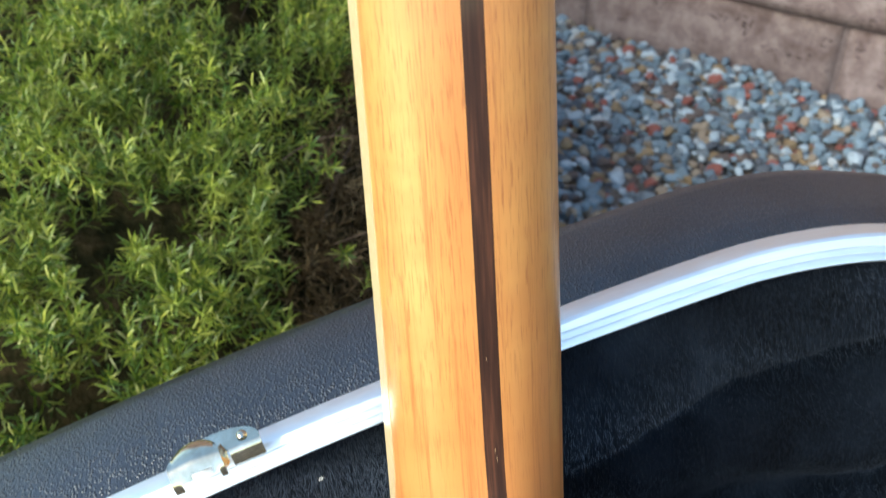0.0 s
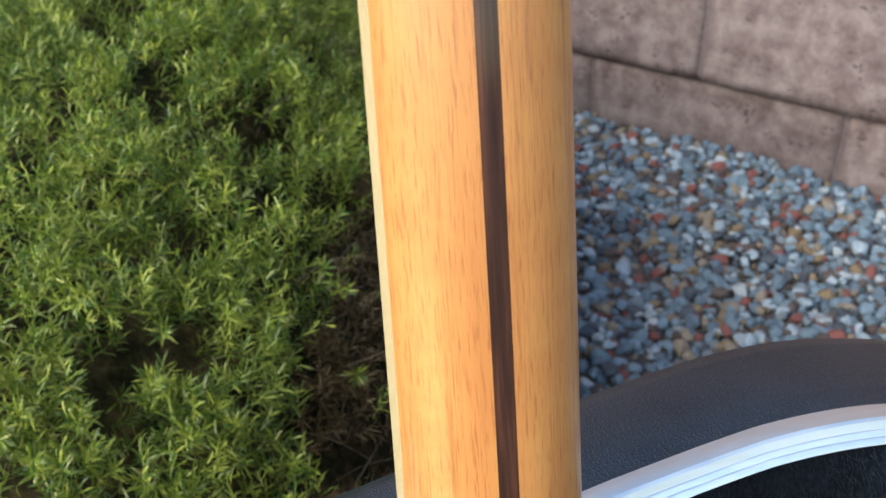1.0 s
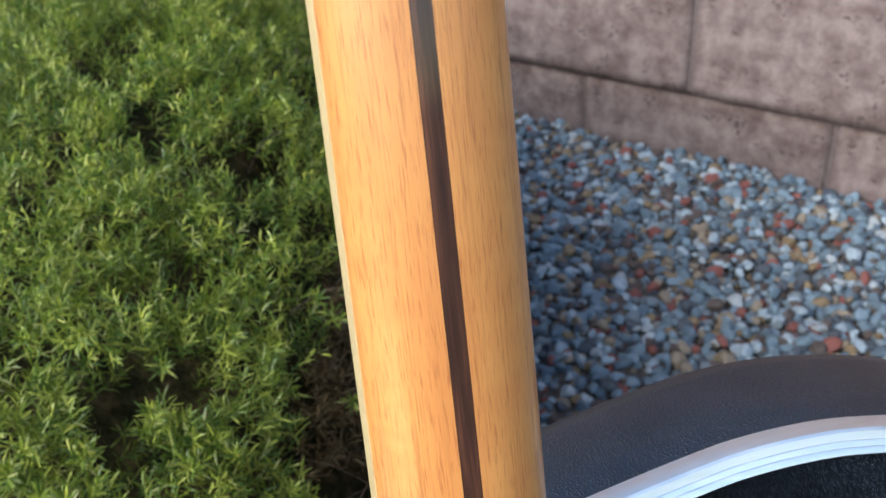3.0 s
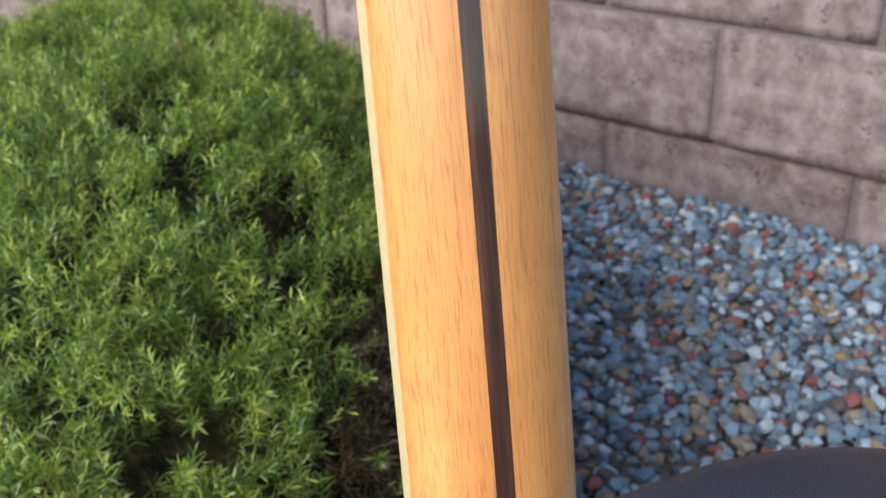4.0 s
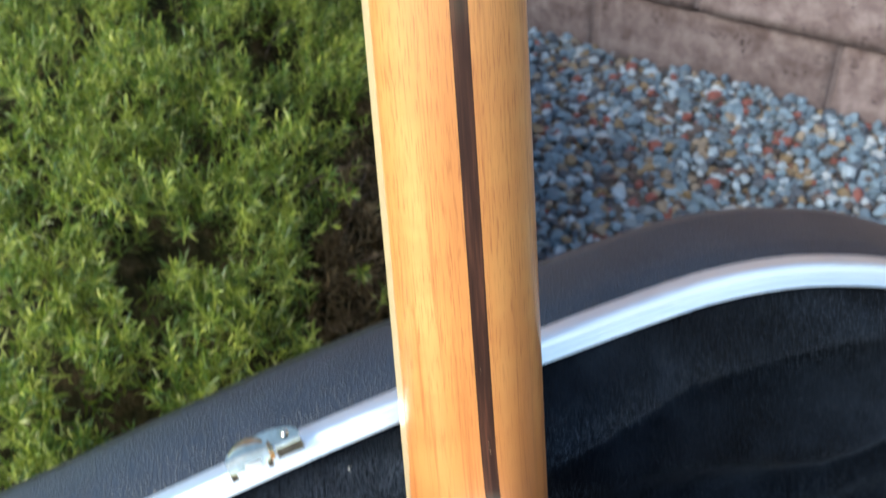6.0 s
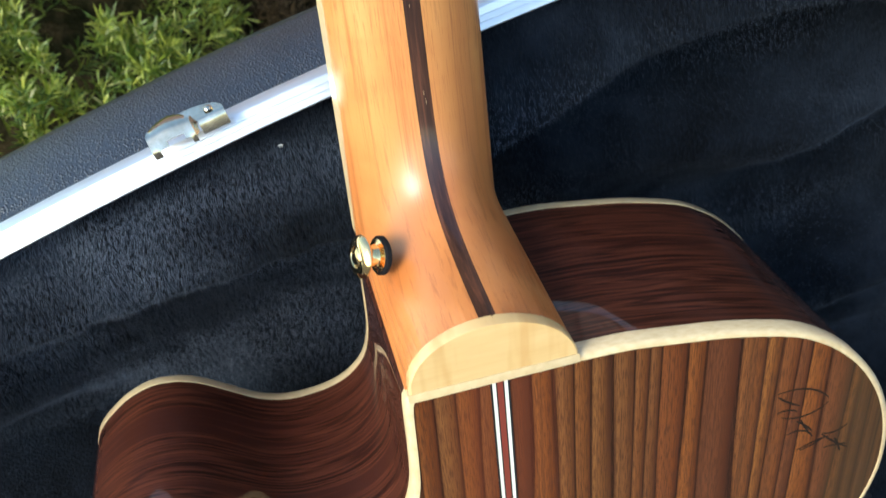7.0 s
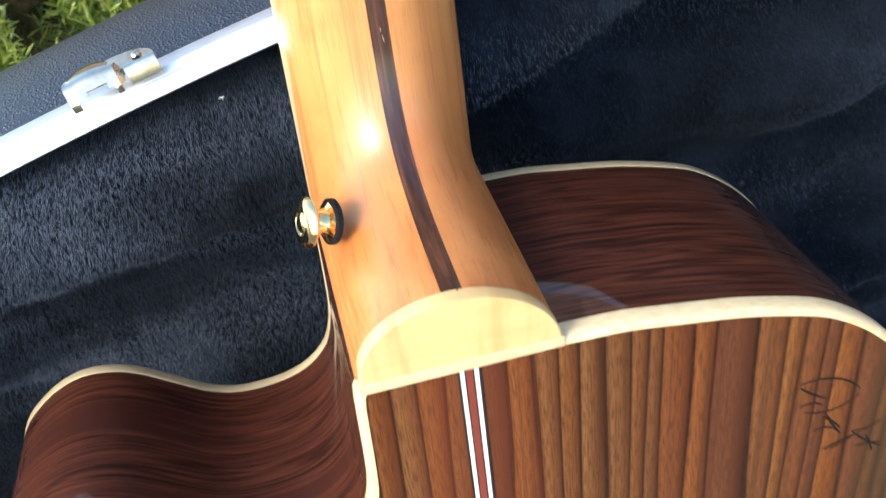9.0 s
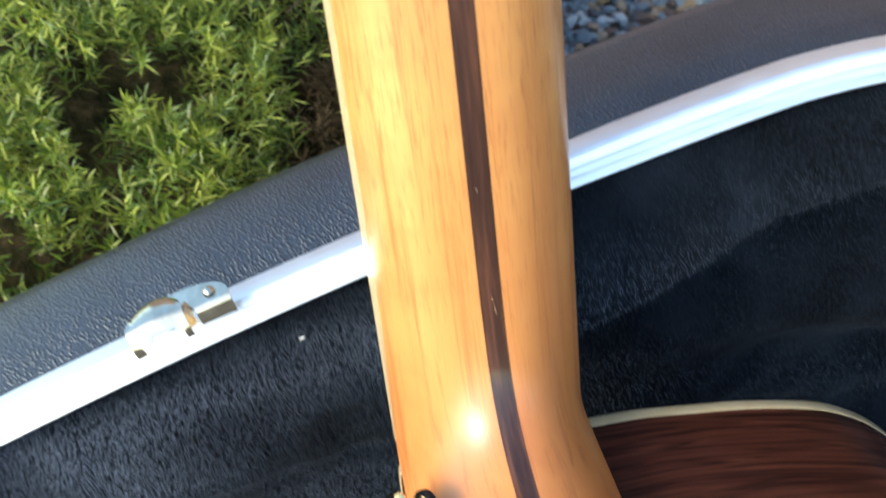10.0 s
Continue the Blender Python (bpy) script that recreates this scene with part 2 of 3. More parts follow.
    c = w.mix(w.grey(tuft, (0.36, 0.6), (0.5, 0.0)), c, (0.035, 0.090, 0.018))
    c = w.mix(w.grey(tuft, (0.52, 0.0), (0.66, 0.65)), c, (0.44, 0.48, 0.085))
    w.colour(w.mix(w.grey(big, (0.4, 0.0), (0.7, 0.5)), c, (0.20, 0.23, 0.045)))
    w.put(w.b, "Subsurface Weight", 0.0)
    tr = w.t.nodes.new("ShaderNodeBsdfTranslucent")
    w.put(tr, "Color", c)
    mx = w.t.nodes.new("ShaderNodeMixShader")
    w.put(mx, 0, 0.35)
    w.t.links.new(w.b.outputs[0], mx.inputs[1])
    w.t.links.new(tr.outputs[0], mx.inputs[2])
    w.t.links.new(mx.outputs[0], w.t.nodes["Material Output"].inputs["Surface"])
    M["leaf"] = w.m
    w = Mat("dry_needle", 0.8, spec=0.2)
    M["dry"] = w.colour(w.ramp(w.island(), (0.0, (0.055, 0.036, 0.016)), (0.6, (0.13, 0.082, 0.034)), (1.0, (0.24, 0.17, 0.085)))).m
    w = Mat("woody_stem", 0.9, spec=0.2)
    n = w.noise(w.coords((200, 200, 60)), 1, 4)
    M["stem"] = w.colour(w.ramp(n, (0.3, (0.05, 0.032, 0.02)), (0.7, (0.16, 0.11, 0.075)))).bump(n, 0.5, 0.001).m
    # near-black to brown tones: twigs, with the gaps' shade put into the colour
    w = Mat("shrub_twig_shade", 1.0, spec=0.05)
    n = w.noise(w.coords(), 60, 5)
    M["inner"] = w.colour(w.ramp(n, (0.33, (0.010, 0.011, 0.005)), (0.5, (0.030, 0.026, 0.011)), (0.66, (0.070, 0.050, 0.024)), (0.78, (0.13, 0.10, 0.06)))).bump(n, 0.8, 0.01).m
    return M


MAT = make_materials()


# ---- mesh helpers ----
def mesh_object(name, verts, faces, material, smooth=True):
    me = bpy.data.meshes.new(name)
    me.from_pydata([tuple(v) for v in verts], [], faces)
    me.materials.append(material)
    me.polygons.foreach_set("use_smooth", [smooth] * len(me.polygons))
    me.update()
    return new(name, me)


def fixed(verts, faces):
    """A bmesh of these with its normals made to face outward."""
    bm = bmesh.new()
    vs = [bm.verts.new(v) for v in verts]
    for f in faces:
        try:
            bm.faces.new([vs[i] for i in f])
        except ValueError:
            pass
    bmesh.ops.recalc_face_normals(bm, faces=bm.faces)
    return bm


def part(name, bm, material, parent=None, label="", smooth=True, angle=40):
    me = bpy.data.meshes.new(name)
    if smooth:
        for f in bm.faces:
            f.smooth = True
        for e in bm.edges:
            if len(e.link_faces) == 2 and e.calc_face_angle(0) > radians(angle):
                e.smooth = False
    bm.to_mesh(me)
    bm.free()
    me.materials.append(material)
    ob = new(name, me)
    if parent:
        ob.parent = parent
    if label:
        ob["label"] = label
    return ob


def box(sx, sy, sz, at=(0, 0, 0), bevel=0.0, seg=2):
    bm = bmesh.new()
    bmesh.ops.create_cube(bm, size=1, matrix=Matrix.Translation(at) @ Matrix.Diagonal((sx, sy, sz, 1)))
    if bevel:
        bmesh.ops.bevel(bm, geom=list(bm.edges), offset=bevel, segments=seg, affect="EDGES", profile=0.6)
    return bm


def lathe(profile, n=32, m=None):
    """Turned solid from (radius, height) pairs about z."""
    verts, faces = [], []
    k = len(profile)
    for i in range(n):
        a = 2 * math.pi * i / n
        verts += [(r * math.cos(a), r * math.sin(a), h) for r, h in profile]
    for i in range(n):
        j = (i + 1) % n
        for q in range(k - 1):
            faces.append((i * k + q, j * k + q, j * k + q + 1, i * k + q + 1))
    bm = fixed(verts, faces)
    bmesh.ops.remove_doubles(bm, verts=bm.verts, dist=1e-5)
    bmesh.ops.recalc_face_normals(bm, faces=bm.faces)
    if m:
        bmesh.ops.transform(bm, matrix=m, verts=bm.verts)
    return bm


def spline(points, per=8, closed=False):
    """A smooth curve through 2D points."""
    p = [np.array(q, float) for q in points]
    n = len(p)
    out = []
    for i in range(n if closed else n - 1):
        a, b, c, d = (p[(i - 1) % n] if closed or i else 2 * p[0] - p[1]), p[i], p[(i + 1) % n], (p[(i + 2) % n] if closed or i + 2 < n else 2 * p[-1] - p[-2])
        for k in range(per):
            t = k / per
            out.append(0.5 * (2 * b + (c - a) * t + (2 * a - 5 * b + 4 * c - d) * t * t + (3 * b - a - 3 * c + d) * t ** 3))
    if not closed:
        out.append(p[-1])
    return np.array(out)


def even(curve, n, closed=False):
    c = np.vstack([curve, curve[:1]]) if closed else curve
    s = np.concatenate([[0], np.cumsum(np.linalg.norm(np.diff(c, axis=0), axis=1))])
    u = np.linspace(0, s[-1], n, endpoint=not closed)
    return np.stack([np.interp(u, s, c[:, i]) for i in range(c.shape[1])], 1)


def offset(curve, d, closed=True):
    """Moves a 2D curve by d to its left."""
    a = np.roll(curve, 1, 0) if closed else np.vstack([2 * curve[0] - curve[1], curve[:-1]])
    b = np.roll(curve, -1, 0) if closed else np.vstack([curve[1:], 2 * curve[-1] - curve[-2]])
    t = b - a
    t /= np.linalg.norm(t, axis=1)[:, None]
    return curve + d * np.stack([-t[:, 1], t[:, 0]], 1)


# ---- structure: ground and wall ----
def ground():
    n, xs = 60, []
    far = 90.0
    g = [far * (abs(k / n) ** 5) * (1 if k > 0 else -1) + 0.9 * k / n for k in range(-n, n + 1)]
    verts = [(x, y - 0.6, GROUND + 0.008 * noise.noise(Vector((x * 3, y * 3, 0)))) for y in g for x in g]
    w = len(g)
    faces = [(j * w + i, j * w + i + 1, (j + 1) * w + i + 1, (j + 1) * w + i) for j in range(w - 1) for i in range(w - 1)]
    ob = mesh_object("ground", verts, faces, MAT["soil"])
    tagged(ob, "gritty brown soil under the gravel bed", "ground", kind="structure")


GROUND = -0.012
COURSE, LENGTH, JOINT = 0.2215, 0.486, 0.013
FIRST = 0.117 - 0.2215


def block_mesh(seed, length):
    rnd = random.Random(seed)
    nx, nz = 26, 12
    verts, faces = [], []
    L, H, D = length - JOINT, COURSE - JOINT, 0.15
    for j in range(nz + 1):
        for i in range(nx + 1):
            x, z = L * i / nx, H * j / nz
            rimdist = min(i, nx - i, j, nz - j)
            edge = rimdist == 0
            calm = min(1.0, rimdist / 3)
            d = 0.0012 if edge else 0.0
            d += calm * (0.004 * noise.noise(Vector((x * 14 + seed * 7.3, z * 14, seed))) + 0.0022 * noise.noise(Vector((x * 45 + seed, z * 45, seed))))
            verts.append((x + JOINT / 2, d, z + JOINT / 2))
    w = nx + 1
    for j in range(nz):
        for i in range(nx):
            faces.append((j * w + i, j * w + i + 1, (j + 1) * w + i + 1, (j + 1) * w + i))
    rim = [j for j in range(w)] + [k * w + nx for k in range(1, nz + 1)] + [nz * w + i for i in range(nx - 1, -1, -1)] + [k * w for k in range(nz - 1, 0, -1)]
    s = len(verts)
    verts += [(verts[i][0], D, verts[i][2]) for i in rim]
    m = len(rim)
    for k in range(m):
        faces.append((rim[(k + 1) % m], rim[k], s + k, s + (k + 1) % m))
    me = bpy.data.meshes.new("block")
    me.from_pydata(verts, [], faces)
    me.materials.append(MAT["block"])
    me.polygons.foreach_set("use_smooth", [True] * len(me.polygons))
    return me


def wall():
    bm = box(9.0, 0.16, COURSE * 9 - 0.02, (-1.0, 0.0075 + 0.08, FIRST + COURSE * 5.5))
    core = part("wall_garden", bm, MAT["mortar"], smooth=False)
    tagged(core, "rough pinkish concrete block garden wall with recessed mortar joints", "wall", kind="structure")
    foot = part("mortar_bed", box(9.0, 0.13, COURSE + 0.01, (-1.0, 0.0275 + 0.065, FIRST + COURSE / 2)), MAT["mortar"], core, smooth=False)
    meshes = [block_mesh(i, LENGTH) for i in range(6)]
    rnd = random.Random(4)
    for c in range(10):
        shift = -0.2255 if c % 2 == 0 else 0.0
        for k in range(-11, 7):
            b = new("block", rnd.choice(meshes))
            b.location = (shift + k * LENGTH, rnd.uniform(-0.002, 0.002) + (0.020 if c == 0 else 0.0), FIRST + c * COURSE)
            b.parent = core


ground()
wall()


# ---- guitar, in its own frame: x across, y away from the back, z up along the neck ----
GUITAR = Matrix(((0.642989, -0.754185, -0.133303, 0.606772), (0.765654, 0.637179, 0.088187, -1.458045), (0.018429, -0.158768, 0.987144, 0.481893), (0, 0, 0, 1)))
DEPTH = 0.0862


def body_outline():
    right = [(0.0, -0.0010), (0.0233, -0.0010), (0.0415, -0.0016), (0.0500, -0.0027), (0.0587, -0.0041), (0.0768, -0.0073), (0.0960, -0.0127), (0.1060, -0.0173), (0.1162, -0.0246), (0.1253, -0.0338), (0.1329, -0.0446),
             (0.1387, -0.0561), (0.1426, -0.0684), (0.1445, -0.0805), (0.1448, -0.0922), (0.1431, -0.1035), (0.1400, -0.1147), (0.1357, -0.1273), (0.1331, -0.1350), (0.124, -0.168), (0.123, -0.2), (0.140, -0.25), (0.170, -0.30), (0.190, -0.35), (0.190, -0.40), (0.162, -0.45), (0.10, -0.482), (0.0, -0.49)]
    left = [(-x, z) for x, z in right[::-1] if z < -0.1][1:]
    cut = [(-0.1412, -0.0740), (-0.1385, -0.0614), (-0.1345, -0.0547), (-0.1290, -0.0496), (-0.1233, -0.0454), (-0.1161, -0.0422), (-0.1097, -0.0413), (-0.1020, -0.0427), (-0.0949, -0.0462), (-0.0847, -0.0539), (-0.0758, -0.0604), (-0.0660, -0.0641),
           (-0.0550, -0.0643), (-0.0457, -0.0624), (-0.0383, -0.0583), (-0.0322, -0.0510), (-0.0292, -0.0403), (-0.0283, -0.0278), (-0.0278, -0.0121), (-0.0274, -0.0050), (-0.0262, -0.0016), (-0.0235, -0.0010), (-0.012, -0.0010)]
    c = spline(right + left + cut, 10, True)
    return even(c, 420, True)


def slope(x, y, z):
    """The sides draw in a little towards the top."""
    return x * (1 - 0.16 * y), y, z - 0.026 * y


def ring(name, curves, material, parent, label=""):
    """A closed band lofted through outline curves given as (curve, y)."""
    n = len(curves[0][0])
    verts = [slope(p[0], y, p[1]) for c, y in curves for p in c]
    faces = []
    for k in range(len(curves) - 1):
        for i in range(n):
            j = (i + 1) % n
            faces.append((k * n + i, k * n + j, (k + 1) * n + j, (k + 1) * n + i))
    return part(name, fixed(verts, faces), material, parent, label, angle=50)


def plate(name, curve, y0, y1, material, parent, label="", drawn_in=False):
    """A flat plate with this outline between y0 and y1."""
    n = len(curve)
    verts = [slope(p[0], y, p[1]) if drawn_in else (p[0], y, p[1]) for y in (y0, y1) for p in curve]
    faces = [tuple(range(n)), tuple(range(2 * n - 1, n - 1, -1))] + [(i, n + i, n + (i + 1) % n, (i + 1) % n) for i in range(n)]
    return part(name, fixed(verts, faces), material, parent, label, smooth=False)


HALF = 0.0266          # half the neck's width at the body
HEEL_W, HEEL_H = 0.0259, 0.0196


CAP_BACK = 0.0020      # where the heel meets the cap's rear edge


def half_width(z, side=1):
    return HALF - min(0.0009, 0.02 * max(z, 0)) - 0.0175 * max(z, 0) if side < 0 else HALF - 0.0010 - 0.0100 * max(z, 0)


def neck_back(x, z):
    """How far from the back's plane the neck's rear surface lies."""
    w = half_width(z, x)
    s = max(0.0, 1 - (x / w) ** 2)
    depth = max(0.0105, 0.0195 - 0.030 * max(z, 0))
    shaft = 0.083 - depth * s ** 0.66
    q = min(1.0, abs(x) / HEEL_W)
    h = max(0.0, z - HEEL_H * math.sqrt(1 - q * q) + 0.04 * x)
    f = 1 - math.exp(-(h / (0.004 * (1 - q * q) + 0.00003)) ** 0.6)
    return CAP_BACK + (shaft - CAP_BACK) * f


def neck_part(name, x0, x1, cols, material, parent, label=""):
    """The rear surface of neck and heel between two fractions of its half-width."""
    zs = [0.0] + [0.0005 * k for k in range(1, 48)] + [0.0012 * k for k in range(20, 75)] + [0.09 + 0.009 * k for k in range(1, 35)]
    verts, faces = [], []
    for z in zs:
        for i in range(cols + 1):
            w = half_width(z)
            u = x0(z, w) + (x1(z, w) - x0(z, w)) * i / cols
            verts.append((u, neck_back(u, z), z))
    c = cols + 1
    for j in range(len(zs) - 1):
        for i in range(cols):
            faces.append((j * c + i, j * c + i + 1, (j + 1) * c + i + 1, (j + 1) * c + i))
    return verts, faces, zs


STRIP = 0.0026


def mid_line(z):
    return 0.0043 * z


def build_guitar():
    g = new("acoustic_guitar")
    g.matrix_world = GUITAR
    tagged(g, "cutaway acoustic guitar with rosewood body standing upright against its open case", "guitar")
    out = body_outline()
    area = 0.5 * np.sum(out[:, 0] * np.roll(out[:, 1], -1) - np.roll(out[:, 0], -1) * out[:, 1])
    sg = 1 if area > 0 else -1
    inn = lambda d: offset(out, sg * d)
    ring("side", [(out, 0.0054), (out, 0.02), (out, 0.04), (out, 0.06), (out, DEPTH - 0.0045)], MAT["side"], g, "dark striped rosewood sides with a high gloss")
    ring("back_binding", [(inn(0.0022), 0.0001), (inn(0.0022), -0.0004), (inn(0.0010), -0.0004), (inn(-0.0002), 0.0008), (inn(-0.0002), 0.0056), (inn(0.001), 0.0056)], MAT["binding"], g, "cream binding round the back")
    ring("top_binding", [(inn(0.001), DEPTH - 0.0045), (inn(-0.0002), DEPTH - 0.0045), (inn(-0.0002), DEPTH - 0.001), (inn(0.001), DEPTH + 0.0003), (inn(0.0022), DEPTH + 0.0003)], MAT["binding"], g, "cream binding round the top")
    plate("back", inn(0.0020), 0.0, 0.0025, MAT["back"], g, "glossy striped rosewood back in brown and black")
    plate("soundboard", inn(0.0008), DEPTH - 0.003, DEPTH, MAT["top"], g, "pale spruce soundboard", True)
    # centre strips of the back
    x = -0.0017
    for name, mat, w in (("black_strip", "black_inlay", 0.0006), ("white_strip", "white_inlay", 0.0011), ("black_strip", "black_inlay", 0.0004), ("red_strip", "red_inlay", 0.0018), ("black_strip", "black_inlay", 0.0004),
                         ("white_strip", "white_inlay", 0.0011), ("black_strip", "black_inlay", 0.0006)):
        part(name, box(w, 0.0006, 0.486, (x + w / 2, -0.00008, -0.243 - 0.0012)), MAT[mat], g, smooth=False)
        x += w
    # neck: two pale halves and the dark strip between
    sides = {"neck_half": (lambda z, w: -half_width(z, -1), lambda z, w: mid_line(z) - STRIP), "neck_half_": (lambda z, w: mid_line(z) + STRIP, lambda z, w: w), "neck_strip": (lambda z, w: mid_line(z) - STRIP, lambda z, w: mid_line(z) + STRIP)}
    for name, (a, b) in sides.items():
        cols = 8 if name == "neck_strip" else 22
        v, f, zs = neck_part(name, a, b, cols, None, g)
        c = cols + 1
        if name != "neck_strip":
            k = len(v)
            e = 0 if name == "neck_half" else cols
            v += [(v[j * c + e][0], 0.0835, z) for j, z in enumerate(zs)]
            f += [(j * c + e, (j + 1) * c + e, k + j + 1, k + j) for j in range(len(zs) - 1)]
        bm = fixed(v, f)
        mid = sum((fa.normal.y for fa in bm.faces))
        if mid > 0:
            bmesh.ops.reverse_faces(bm, faces=bm.faces)
        part(name.rstrip("_"), bm, MAT["strip" if name == "neck_strip" else "neck"], g, "dark brown wood strip down the middle of the neck" if name == "neck_strip" else "golden lacquered wood half of the neck and heel", angle=70)
    # heel cap, a flat D lying on the back's plane
    arc = [(HEEL_W * math.cos(a), HEEL_H * math.sin(a)) for a in np.linspace(0, math.pi, 40)]
    cap = np.array([(HEEL_W * 0.999, 0.0003)] + [(x, z - 0.04 * x) for x, z in arc if z > 0.0016] + [(-HEEL_W * 0.999, 0.0003)])
    part("binding_strip", box(2 * HEEL_W + 0.0008, 0.0034, 0.0034, (0, 0.0009, -0.0015), 0.0003), MAT["binding"], g, "cream binding strip under the heel cap")
    part("heel_cap", cap_mesh(cap), MAT["cap"], g, "pale half-round wooden heel cap")
    # fingerboard
    w0, w1, ztop = HALF - 0.0001, half_width(0.39) - 0.0001, 0.39
    fb = [(-w0, -0.06), (w0, -0.06), (w1, ztop), (-w1, ztop)]
    plate("fingerboard", np.array([(a * 0.86, b) for a, b in fb]), 0.0855, 0.0915, MAT["strip"], g, "dark fingerboard")
    for s in (-1, 1):
        b0, b1 = (HALF + 0.0001, half_width(ztop, -1) + 0.0010) if s < 0 else (w0 - 0.0004, w1)
        v = [(s * (w + q), y, z) for w, z in ((b0, 0.0), (b1, ztop)) for q, y in ((0.0, 0.0906), (-0.0010, 0.0826), (-0.0018, 0.0826), (-0.0018, 0.0912))]
        f = [(0, 1, 2, 3), (4, 5, 6, 7)] + [(k, (k + 1) % 4, 4 + (k + 1) % 4, 4 + k) for k in range(4)]
        part("fingerboard_binding", fixed(v, f), MAT["binding"], g, "thin cream edge of the fingerboard", smooth=False)
    hs = spline([(-0.0215, 0.385), (-0.028, 0.43), (-0.036, 0.47), (-0.034, 0.56), (0.0, 0.57), (0.034, 0.56), (0.036, 0.47), (0.028, 0.43), (0.0215, 0.385)], 6)
    plate("headstock", hs, 0.068, 0.084, MAT["neck"], g, "golden wood headstock")
    return g


def cap_mesh(curve):
    n = len(curve)
    c = curve.mean(0)
    inner = c + (curve - c) * 0.975
    verts = [(p[0], CAP_BACK + 0.0012, p[1]) for p in curve] + [(p[0], -0.0004, p[1]) for p in curve] + [(p[0], -0.0010, p[1]) for p in inner]
    faces = [tuple(range(2 * n, 3 * n))]
    for k in range(2):
        for i in range(n):
            j = (i + 1) % n
            faces.append((k * n + i, k * n + j, (k + 1) * n + j, (k + 1) * n + i))
    return fixed(verts, faces)


guitar = build_guitar()


def scuffs():
    """Small pale scratches in the lacquer over the dark strip."""
    rnd = random.Random(6)
    for z0, dx, ln in ((0.0585, 0.0006, 0.0022), (0.0612, 0.0002, 0.0014), (0.089, -0.0008, 0.0012)):
        v = []
        for i in range(5):
            z, k = z0 + ln * (i / 4 - 0.5), 0.00006 * (1 - 0.7 * abs(i / 2 - 1))
            x = mid_line(z) + dx + rnd.uniform(-0.00008, 0.00008)
            v += [(x - k, neck_back(x, z) - 0.00012, z), (x + k, neck_back(x, z) - 0.00012, z)]
        bm = fixed(v, [(2 * i, 2 * i + 1, 2 * i + 3, 2 * i + 2) for i in range(4)])
        if sum(q.normal.y for q in bm.faces) > 0:
            bmesh.ops.reverse_faces(bm, faces=bm.faces)
        part("scuff", bm, MAT["binding"], guitar, "tiny pale scratch")


scuffs()


def ink_marks():
    """Illegible handwriting on the back, as plain pen bars: start, end, bow."""
    for (x0, z0), (x1, z1), bow in (((0.0958, -0.0410), (0.1161, -0.0490), 0.0032), ((0.1163, -0.0512), (0.0985, -0.0530), 0.0030), ((0.0962, -0.0424), (0.1053, -0.0494), -0.0004), ((0.0968, -0.0505), (0.1045, -0.0520), 0.0012),
                                    ((0.1049, -0.0569), (0.1118, -0.0640), 0.0004), ((0.1065, -0.0566), (0.1124, -0.0668), -0.0004), ((0.1019, -0.0628), (0.1100, -0.0640), 0.0014), ((0.1068, -0.0723), (0.1195, -0.0690), 0.0006),
                                    ((0.1080, -0.0727), (0.1175, -0.0690), -0.0006), ((0.1258, -0.0652), (0.1161, -0.0668), 0.0016), ((0.1161, -0.0671), (0.1279, -0.0780), -0.0005), ((0.1180, -0.0748), (0.1270, -0.0758), 0.0005), ((0.1215, -0.0708), (0.1250, -0.0790), 0.0003)):
        n, w = 16, 0.00042
        a = np.array([x0, z0])
        d = np.array([x1, z1]) - a
        nrm = np.array([-d[1], d[0]]) / np.linalg.norm(d)
        v = []
        for i in range(n + 1):
            t = i / n
            k = w * (1 - 0.5 * abs(2 * t - 1) ** 3)
            c = a + d * t + nrm * bow * 4 * t * (1 - t)
            v += [(c[0] - nrm[0] * k, -0.00012, c[1] - nrm[1] * k), (c[0] + nrm[0] * k, -0.00012, c[1] + nrm[1] * k)]
        bm = fixed(v, [(2 * i, 2 * i + 1, 2 * i + 3, 2 * i + 2) for i in range(n)])
        if sum(q.normal.y for q in bm.faces) > 0:
            bmesh.ops.reverse_faces(bm, faces=bm.faces)
        part("pen_mark", bm, MAT["ink"], guitar, "black pen stroke")


ink_marks()


def strap_button():
    at = Vector((-0.0220, 0.0433, 0.0193))
    out = Vector((-0.90, -0.25, 0.34)).normalized()
    m = GUITAR @ Matrix.Translation(at) @ out.to_track_quat("Z", "Y").to_matrix().to_4x4()
    b = new("strap_button")
    b.matrix_world = m @ Matrix.Diagonal((0.95, 0.95, 0.78, 1))
    tagged(b, "polished gold strap button on a black felt washer at the heel", "strap button")
    part("washer", lathe([(0.0, 0.0002), (0.0060, 0.0002), (0.0066, 0.0008), (0.0066, 0.0024), (0.0058, 0.0030), (0.0, 0.0026)]), MAT["felt"], b, "black felt washer")
    part("button_body", lathe([(0.0, 0.0026), (0.0056, 0.0026), (0.0056, 0.0033), (0.0040, 0.0042), (0.0034, 0.0058), (0.0036, 0.0078), (0.0050, 0.0090), (0.0069, 0.0096), (0.0073, 0.0104), (0.0068, 0.0116), (0.0052, 0.0125), (0.0036, 0.0128), (0.0033, 0.0122), (0.0, 0.0121)], 40), MAT["gold"], b)
    part("screw", lathe([(0.0, 0.0119), (0.0026, 0.0119), (0.0030, 0.0124), (0.0022, 0.0131), (0.0, 0.0133)], 24), MAT["gold"], b, "domed gold screw head")


strap_button()


# ---- open case behind the guitar, in the guitar's frame ----
RIM_Y = 0.110


